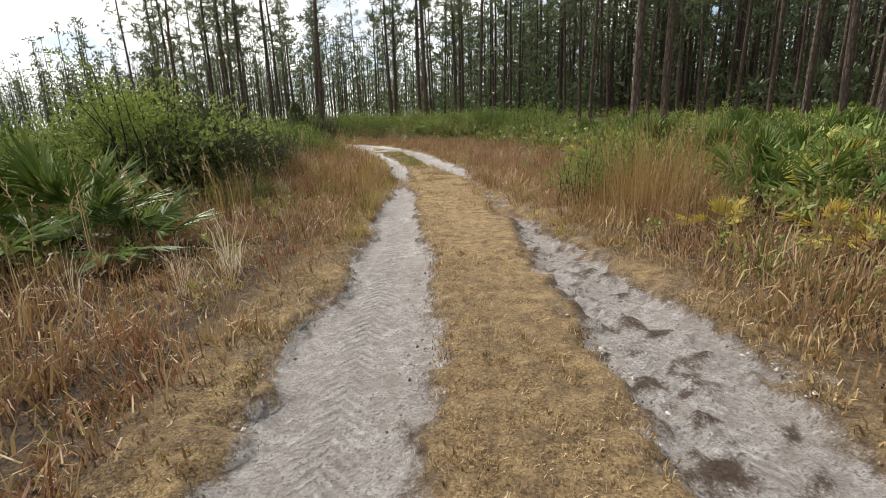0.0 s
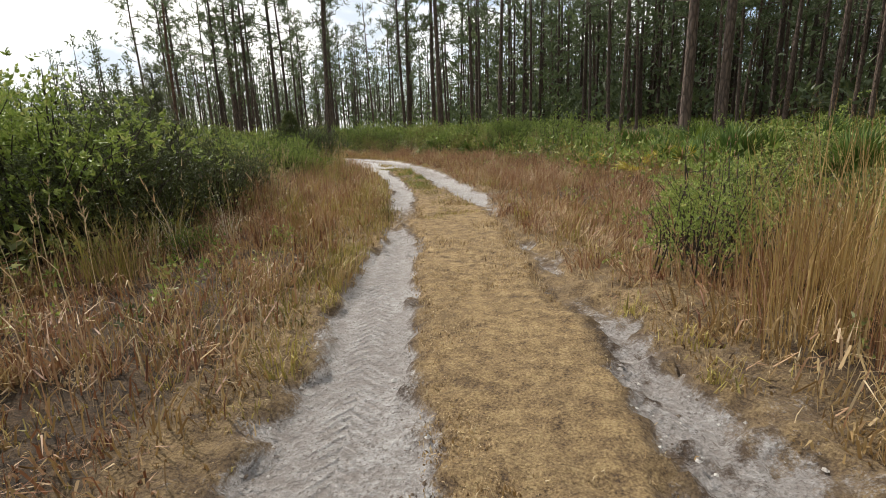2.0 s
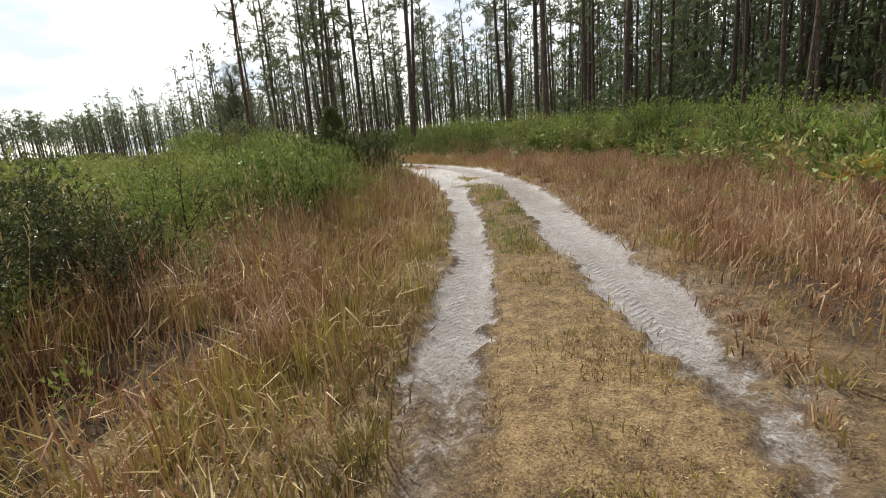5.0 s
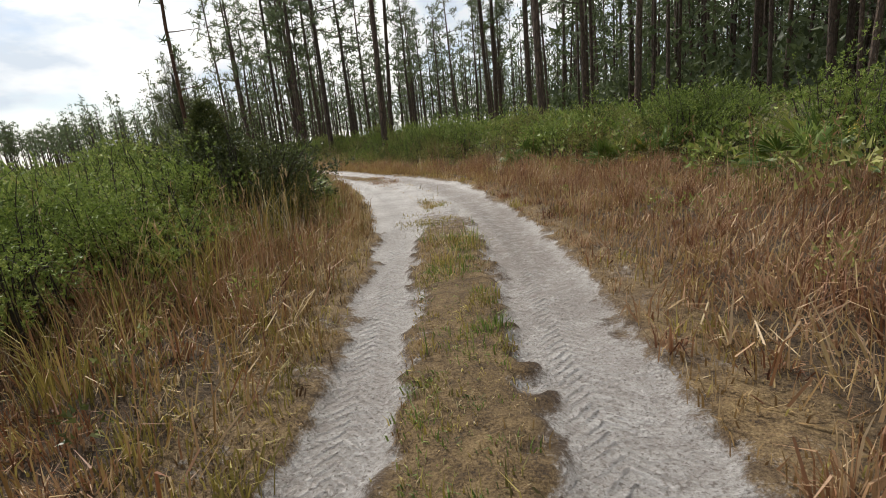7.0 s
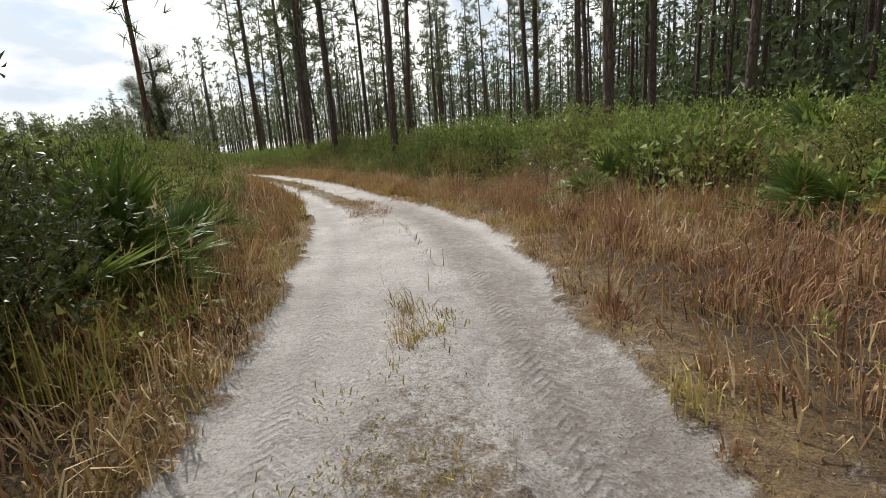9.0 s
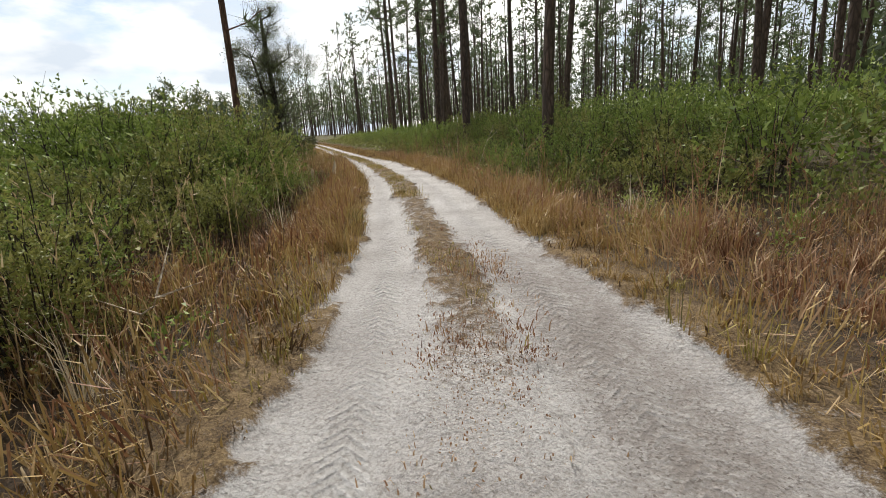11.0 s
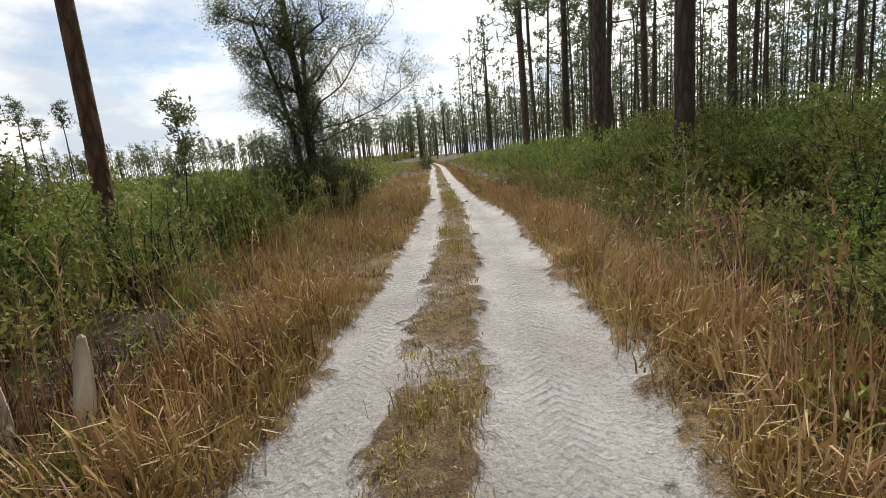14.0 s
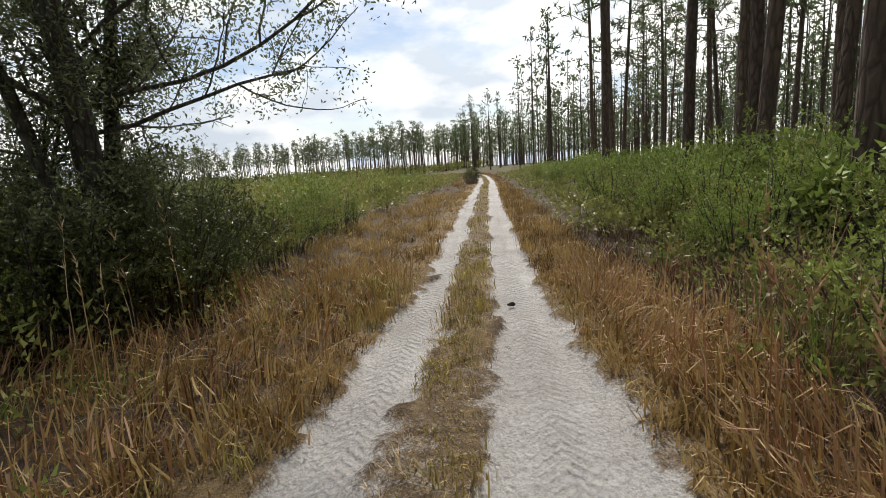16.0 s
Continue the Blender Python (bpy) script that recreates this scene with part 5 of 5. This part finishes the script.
tall = Kinds([lambda: grass_clump(120, 0.5, 1.65, mat_amber, "tall clump of dry golden broom grass", 81, 0.24, 0.0075, 0.3),
              lambda: grass_clump(110, 0.5, 1.15, mat_russet, "tall clump of reddish dry broom grass", 82, 0.20, 0.0075, 0.30),
              lambda: grass_clump(30, 0.5, 1.1, mat_bleached, "clump of pale bleached dead grass stalks", 83, 0.06, 0.009, 0.6),
              lambda: grass_clump(60, 0.6, 1.25, mat_olive, "tall clump of greenish seeding grass", 84, 0.18, 0.009, 0.42)])
for x, y, sc, k in ((2.6, 7.2, 0.85, 0), (3.0, 7.3, 1.0, 0), (3.4, 7.6, 1.0, 0), (3.9, 8.2, 1.05, 0), (2.75, 7.8, 0.8, 1), (3.3, 8.2, 1.0, 0), (4.3, 7.9, 1.0, 0), (3.7, 7.0, 0.9, 1), (2.9, 6.7, 0.7, 1), (3.6, 8.8, 0.9, 1),
                    (-5.6, 25.0, 0.9, 2), (-5.3, 23.9, 1.0, 2), (-5.8, 24.1, 1.0, 1), (-6.3, 23.4, 1.05, 2), (-6.6, 22.6, 1.0, 3), (-6.9, 23.2, 1.0, 2), (-7.2, 22.2, 0.9, 1), (-7.6, 21.4, 1.0, 2), (-8.0, 20.6, 0.9, 1), (-6.0, 20.2, 0.7, 1),
                    (9.0, 26.2, 0.9, 2), (-3.0, 33.4, 0.85, 1), (-2.4, 33.0, 0.8, 2), (-1.6, 32.4, 0.9, 1), (-3.6, 34.6, 0.8, 1),
                    (-2.45, 5.3, 0.6, 2), (-2.31, 5.06, 0.9, 2), (-2.6, 4.6, 0.6, 2), (-3.4, 4.2, 0.6, 2),
                    (-4.0, 10.4, 0.9, 2), (-3.7, 11.4, 0.8, 2), (-4.4, 21.5, 0.95, 3), (-4.6, 22.6, 0.95, 1), (-5.0, 23.4, 1.1, 3), (-5.5, 23.0, 1.1, 3), (-5.0, 24.4, 0.9, 2),
                    (-4.6, 18.6, 0.7, 1), (-4.2, 17.8, 0.7, 3), (-4.1, 19.6, 0.7, 3), (-5.2, 24.6, 1.0, 3), (-5.7, 25.2, 1.0, 3), (-6.1, 24.2, 1.0, 2)):
    tall.set(x * K, y * K, sc, k)
for k in range(46):
    s = rng.uniform(14, 56)
    side = rng.uniform() < 0.5
    d = min(float(out_l(s)) + rng.uniform(-0.6, 0.8), float(edge_l(s)) - 0.7) if side else max(float(out_r(s)) + rng.uniform(-1.4, 0.8), float(edge_r(s)) + 0.7)
    x, y = on_track(s, d)
    tall.set(float(x), float(y), rng.uniform(0.55, 0.85), rng.choice([1, 1, 2, 3, 3]))


# ================= pines =================
def pine(height, girth, seed, tufts=165, needle=0.44, sparse=False, bark=None, label="tall straight pine with a bare trunk and high crown", name="pine_tree", crown_from=0.45, per=8):
    g = np.random.default_rng(seed)
    top = new(name)
    t = np.linspace(0, 1, 9)
    sway = np.cumsum(g.normal(0, 0.05, (9, 2)), 0) * 0.6
    sway -= sway[0]
    pts = np.concatenate([sway, (t * height)[:, None]], 1)
    rad = girth / 2 * (1 - 0.80 * t ** 1.3)
    rad[0] *= 1.28
    pts_f = np.concatenate([pts[:1], pts[:1] * 0.7 + pts[1:2] * 0.3, pts[1:]], 0)
    pts_f[1, 2] = 0.35
    rad_f = np.concatenate([rad[:1], [girth / 2 * 1.03], rad[1:]])
    h = Heap()
    h.add(*tube(pts_f, rad_f, 10, 0.035, seed))
    wood, ends = h, []
    nb = 11 if sparse else 17
    for k in range(nb):
        u = crown_from + (0.97 - crown_from) * (k + g.uniform(0, 1)) / nb
        base = np.array([np.interp(u, t, pts[:, 0]), np.interp(u, t, pts[:, 1]), u * height])
        a = k * 2.4 + g.normal(0, 0.5)
        L = height * (0.15 * (1.15 - u)) ** 0.75 * g.uniform(0.5, 1.15) * 0.52 + 0.5
        rise = g.uniform(-0.05, 0.45) + 0.45 * (u - 0.7)
        q = np.linspace(0, 1, 5)[:, None]
        d = np.array([math.cos(a), math.sin(a), 0])
        line_ = base + d * L * q + np.array([0, 0, 1.0]) * L * (rise * q + 0.18 * q ** 2) + g.normal(0, 0.05, (5, 3)) * q
        wood.add(*tube(line_, np.linspace(0.045, 0.012, 5) * girth / 0.36, 4, seed=seed + k))
        ends.append(line_[2:])
        for m_ in range(1):
            i = g.integers(1, 4)
            e = line_[i] + g.normal(0, 1, 3) * np.array([0.5, 0.5, 0.25]) * L * 0.45 + np.array([0, 0, 0.2])
            wood.add(*tube(np.linspace(line_[i], e, 3), [0.02, 0.014, 0.008], 3, seed=seed))
            ends.append(np.linspace(line_[i], e, 4)[1:])
    for k in range(5):                      # dead stubs lower down
        u = g.uniform(0.25, crown_from)
        a = g.uniform(0, 6.3)
        base = np.array([np.interp(u, t, pts[:, 0]), np.interp(u, t, pts[:, 1]), u * height])
        wood.add(*tube([base - np.array([0, 0, 0.02]), base + np.array([math.cos(a), math.sin(a), 0.1]) * g.uniform(0.3, 0.9)], [0.018, 0.008], 3, seed=seed))
    part("trunk", h.mesh("trunk", bark or mat_bark, True), top, "bare trunk with short limbs")
    spots = np.concatenate(ends)
    c = spots[g.integers(0, len(spots), tufts)] + g.normal(0, 0.22, (tufts, 3))
    c = np.repeat(c, per, 0)
    n = len(c)
    d = unit(g.standard_normal((n, 3)) + np.array([0, 0, 0.5]))
    co, tris = slivers(c, d, needle * g.uniform(0.8, 1.5, n), np.full(n, needle * 0.17))
    part("crown", mesh_np("crown", co, tris, mat_needle), top)
    return tagged(top, label, "pine tree", "pine stand")


pines = Kinds([lambda k=k: pine(17.5 + 1.2 * (k % 4), 0.29 + 0.03 * (k % 3), 100 + k, crown_from=0.36 + 0.03 * (k % 4)) for k in range(7)])
# trunks that stand out, by place and girth
MARKED = [(-2.2, 57.5, 0.5), (11.4, 108, 0.6), (-29.7, 67.4, 0.45), (-53, 97.7, 0.5), (-46.9, 87.4, 0.5), (8.0, 119, 0.5), (22.5, 106, 0.5), (10.1, 26.0, 0.50),
          (11.3, 25.2, 0.46), (-1.5, 67.2, 0.5), (16.5, 94.5, 0.5), (25.8, 98, 0.5), (-37.6, 85.3, 0.45), (-43.8, 93.4, 0.45), (-10.95, 47.1, 0.42), (-61, 103, 0.6), (-67, 124, 0.6),
          (-62.7, 122.8, 0.5), (-14.0, 58.0, 0.4), (-20.5, 66.0, 0.42), (-30.0, 72.0, 0.5), (-26.0, 69.5, 0.42), (-17.3, 53.0, 0.46), (-22.6, 58.7, 0.42), (-23.6, 61.1, 0.27), (-26.7, 65.8, 0.52), (-27.3, 66.7, 0.44), (-39.5, 76.1, 0.55), (-1.05, 42.6, 0.42)]
spots = [(x * K, y * K, g_) for x, y, g_ in MARKED]
cand = []
cell = 4.1
for ix in range(int(-230 / cell), int(180 / cell)):
    for iy in range(int(-35 / cell), int(230 / cell)):
        cand.append(((ix + rng.uniform(0.05, 0.95)) * cell, (iy + rng.uniform(0.05, 0.95)) * cell))
cand = np.array(cand)
cs, cd = to_track(cand[:, 0], cand[:, 1])
first = np.interp(cs, [0, 12.8, 25.5, 38.2, 49.3, 63.8, 85, 110.5], [13, 13, 14, 13, 9, 7, 6.5, 6])
keep = (cd > first) & (cd < 150) & (rng.uniform(0, 1, len(cs)) < np.where(cs > 44, np.where(cd < 30, 0.22, 0.5), np.where(cd < 24, 0.58, 0.92))) & (cand[:, 1] > -25)
cand, cd = cand[keep], cd[keep]
for mx, my, _ in spots:
    ok = np.hypot(cand[:, 0] - mx, cand[:, 1] - my) > 1.8
    cand, cd = cand[ok], cd[ok]
order = np.argsort(np.hypot(cand[:, 0] + 6, cand[:, 1] - 34) + cd * 0.5)
near_pines, far_pines = cand[order[:190]], cand[order[190:]]
# planted ranks close behind the first part of the track
ranks = np.stack(on_track(rng.uniform(2, 46, 270), rng.uniform(30, 95, 270)), 1)
deep = np.stack([rng.uniform(2, 52, 150), rng.uniform(50, 108, 150)], 1)
far_pines = np.concatenate([ranks, deep, far_pines])
for x, y, g_ in spots:
    k = int(rng.integers(0, 7))
    pines.set(x, y, g_ / (0.29 + 0.03 * (k % 3)) * 0.66 + 0.14, k)
for x, y in near_pines:
    pines.set(float(x), float(y), rng.uniform(0.78, 1.12))


def far_woods(name, pts, label, low=16, high=21, tuft=0.9, n_tuft=23, crown=0.22):
    trunks, n = Heap(), len(pts)
    z = ground_z(pts[:, 0], pts[:, 1])
    crowns = []
    for (x, y), z0 in zip(pts, z):
        h = rng.uniform(low, high)
        lean_ = rng.normal(0, 0.012 * h, 2)
        trunks.add(*tube([(x, y, z0 - 0.2), (x + lean_[0] * 0.5, y + lean_[1] * 0.5, z0 + h * 0.5), (x + lean_[0], y + lean_[1], z0 + h)], [rng.uniform(0.13, 0.20), 0.11, 0.03], 5))
        u = rng.uniform(crown, 1.0, n_tuft)
        r = (1.05 - u) * h * 0.17 + 0.4
        a = rng.uniform(0, 6.3, n_tuft)
        rr = r * np.sqrt(rng.uniform(0, 1, n_tuft))
        crowns.append(np.stack([x + lean_[0] * u + rr * np.cos(a), y + lean_[1] * u + rr * np.sin(a), z0 + u * h], 1))
    tagged(new(name + "_trunks", trunks.mesh("trunks", mat_bark)), "ranks of distant pine trunks", "woods", kind="stuff")
    c = np.repeat(np.concatenate(crowns), 6, 0) + rng.normal(0, 0.36, (n * n_tuft * 6, 3)) * np.array([1.0, 1.0, 0.6])
    d = unit(rng.standard_normal(c.shape) + np.array([0, 0, 0.4]))
    co, tris = slivers(c, d, tuft * rng.uniform(0.5, 1.0, len(c)), np.full(len(c), tuft * 0.33))
    tagged(new(name, mesh_np(name, co, tris, mat_needle)), label, "woods", kind="stuff")


if len(far_pines) > 900:
    far_pines = far_pines[:3770]
far_woods("far_pine_woods", far_pines, "needled crowns of the distant pine stand")
# the wood's edge across the open flat
n = 430
head = np.radians(rng.uniform(50, 98, n))
dist = rng.uniform(150, 215, n) + 3.2 * np.maximum(np.degrees(head) - 58, 0)
edge_pts = np.stack([-17 - np.sin(head) * dist, 42 + np.cos(head) * dist], 1)
undergrowth("wood_edge_scrub", edge_pts[:, 0] + rng.normal(0, 3, n), edge_pts[:, 1] + rng.normal(0, 3, n), 3.2, 3.4, 46, np.full(n, 0.8), mat_oliveleaf, "dense scrub along the far edge of the wood")
far_woods("wood_edge", edge_pts, "ragged line of pines across the open flat", 12, 18, 0.9, 22, 0.5)
flat_pines = Kinds([lambda: pine(13.0, 0.26, 131, tufts=120, crown_from=0.74, label="slender pine with a flat crown out on the flat"),
                    lambda: pine(11.5, 0.24, 132, tufts=110, crown_from=0.72, label="slender pine with a flat crown out on the flat")])
for x, y, h in ((-97, 44, 1.0), (-94, 41, 0.92), (-99, 39, 1.05), (-95, 36, 0.95), (-101, 33, 1.0), (-96, 30, 0.9), (-104, 28, 1.05), (-98, 24, 0.95), (-106, 48, 1.0)):
    flat_pines.set(x, y, h)

# lone reddish pine on the left, and the branching tree behind it
lone = pine(15.5, 0.24, 140, tufts=40, sparse=True, bark=mat_redbark, label="lone slender pine with reddish bark and sparse crown", crown_from=0.3)
x, y = -22.4 * K, 43.65 * K
lone.matrix_basis = Matrix.LocRotScale((x, y, float(ground_z(x, y)[0]) - 0.05), Euler((0.0, 0.045, 0.0)), None)


def branching_tree(height, seed, label):
    g = np.random.default_rng(seed)
    top = new("branching_tree")
    limbs, ends = [], []

    def grow(p, d, L, r, depth):
        n = 6
        pts, q = [p], p.copy()
        for i in range(n):
            d = unit(d + g.normal(0, 0.035 + 0.05 * depth, 3) + np.array([0, 0, 0.05]))
            q = q + d * L / n
            pts.append(q.copy())
        limbs.append((np.array(pts), np.linspace(r, r * 0.45, n + 1), depth))
        if depth >= 1:
            ends.extend(pts[1:] if depth > 1 else pts[3:])
        if depth < 3:
            for k in range((18, 6, 4, 3)[depth]):
                i = g.integers(1, n + 1)
                a = g.normal(0, 1, 3)
                side = unit(np.cross(d, a)) * g.uniform(0.6, 1.1) + d * (0.45 if depth == 0 else 0.7)
                grow(pts[i], unit(side), L * (g.uniform(0.12, 0.21) if depth == 0 else g.uniform(0.42, 0.6)), r * (0.27 if depth == 0 else 0.45), depth + 1)

    for a, lean_, L, r in ((0.3, 0.04, 0.72, 0.15), (2.6, 0.12, 0.60, 0.10), (4.6, 0.20, 0.55, 0.08)):
        grow(np.array([0.12 * math.cos(a), 0.12 * math.sin(a), 0.0]), unit(np.array([math.cos(a) * lean_, math.sin(a) * lean_, 1.0])), height * L, r, 0)
    for z, way, L in ((2.3, (0.85, 0.53, 0.14), 2.7), (2.8, (0.9, 0.45, 0.42), 2.3), (2.0, (0.7, 0.7, 0.2), 2.2), (3.4, (0.6, 0.8, 0.5), 2.4), (2.6, (-0.8, 0.3, 0.4), 1.8)):
        first_end = len(ends)
        grow(np.array([0.08, 0.05, z]), unit(np.array(way)), L, 0.026, 1)
        ends.extend(ends[first_end:])
    for pts, rad, depth in limbs:
        if depth == 0:
            h = Heap()
            h.add(*tube(pts, rad, 9, 0.05, seed))
            part("trunk", h.mesh("trunk", mat_greybark, True), top)
    h = Heap()
    for pts, rad, depth in limbs:
        if depth > 0:
            h.add(*tube(pts, np.maximum(rad, 0.004), 6 if depth < 2 else 4, 0.03, seed))
    part("branchwork", h.mesh("branchwork", mat_greybark), top)
    e = np.array(ends)
    n = 76000
    sprays = e[g.integers(0, len(e), n // 26 + 1)] + g.normal(0, 0.10, (n // 26 + 1, 3))
    c = sprays[np.arange(n) // 26] + g.normal(0, 0.10, (n, 3))
    co, tris = leaves(c, g.standard_normal((n, 3)) + np.array([0, 0, -0.1]), g.uniform(0.035, 0.07, n), g.uniform(0.016, 0.028, n))
    part("leaves", mesh_np("leaves", co, tris, mat_oakleaf), top)
    return tagged(top, label, "tree")


oak = branching_tree(9.0, 151, "small many-stemmed tree with sparse dark leaves")
put(oak, -27.6 * K, 50.0 * K, 1.0, 0.4)
for x, y, sc in ((-27.2, 50.6, 0.8), (-26.7, 49.6, 0.75), (-28.6, 51.2, 0.8), (-28.6, 49.6, 0.85), (-27.6, 49.0, 0.75)):
    big_shrubs.set(x * K, y * K, sc, 1)

# ================= dead wood and small things =================


def stump(h, r, lean_, seed, label):
    g = np.random.default_rng(seed)
    a = g.uniform(0, 6.3)
    pts = [np.array([math.cos(a) * lean_ * t, math.sin(a) * lean_ * t, h * t - 0.05]) for t in np.linspace(0, 1, 6)]
    hp = Heap()
    hp.add(*tube(pts, r * np.array([1.25, 1.0, 0.95, 0.85, 0.7, 0.3]), 8, 0.12, seed))
    return tagged(new("stump", hp.mesh("stump", mat_stub)), label, "stump", "broken stubs")


put(stump(0.72, 0.058, 0.12, 161, "bleached broken stub in the grass"), -14.03, 36.22)
put(stump(0.55, 0.07, 0.05, 162, "short grey broken stub in the grass"), -14.4, 35.9)


def dead_branch(L, seed, label, lift=0.25):
    g = np.random.default_rng(seed)
    pts = np.cumsum(np.concatenate([np.zeros((1, 3)), unit(np.array([[1, 0, lift]]) + g.normal(0, 0.14, (7, 3))) * L / 7]), 0)
    hp = Heap()
    hp.add(*tube(pts, np.linspace(0.010, 0.003, 8), 5, 0.05, seed))
    for k in range(4):
        i = g.integers(2, 7)
        e = pts[i] + g.normal(0, 0.16, 3) * L + np.array([0.1, 0, 0.1])
        hp.add(*tube(np.linspace(pts[i], e, 3), [0.007, 0.005, 0.002], 4, seed=seed))
    return tagged(new("dead_branch", hp.mesh("dead_branch", mat_deadwood)), label, "branch", "fallen branches")


for k, (x, y, L, up) in enumerate(((-9.6, 33.0, 1.4, 0.5), (-9.0, 32.2, 1.1, 0.3), (-27.4, 49.4, 1.6, 2.5), (-12.4, 44.6, 1.5, 2.2), (-10.4, 43.6, 1.4, 1.6), (-15.8, 49.4, 1.5, 2.4), (-3.6, 20.4, 1.2, 0.2), (2.9, 15.6, 1.3, 0.1), (-24.6, 49.9, 1.3, 0.15))):
    put(dead_branch(L, 170 + k, "bare grey dead branch among the grass", up), x * K, y * K)


def cone(seed):
    """A fallen pine cone."""
    hp = Heap()
    g = np.random.default_rng(seed)
    hp.add(*tube([(0, 0, 0), (0.02, 0, 0), (0.05, 0, 0.002), (0.08, 0, 0)], [0.012, 0.024, 0.022, 0.008], 8, 0.15, seed))
    return tagged(new("pine_cone", hp.mesh("pine_cone", mat_twig)), "dark pine cone lying on the pale sand", "pine cone")


put(cone(190), -24.6 * K, 53.9 * K, sink=0.02)
big_shrubs.set(-47.9, 67.1, 0.78, 1)
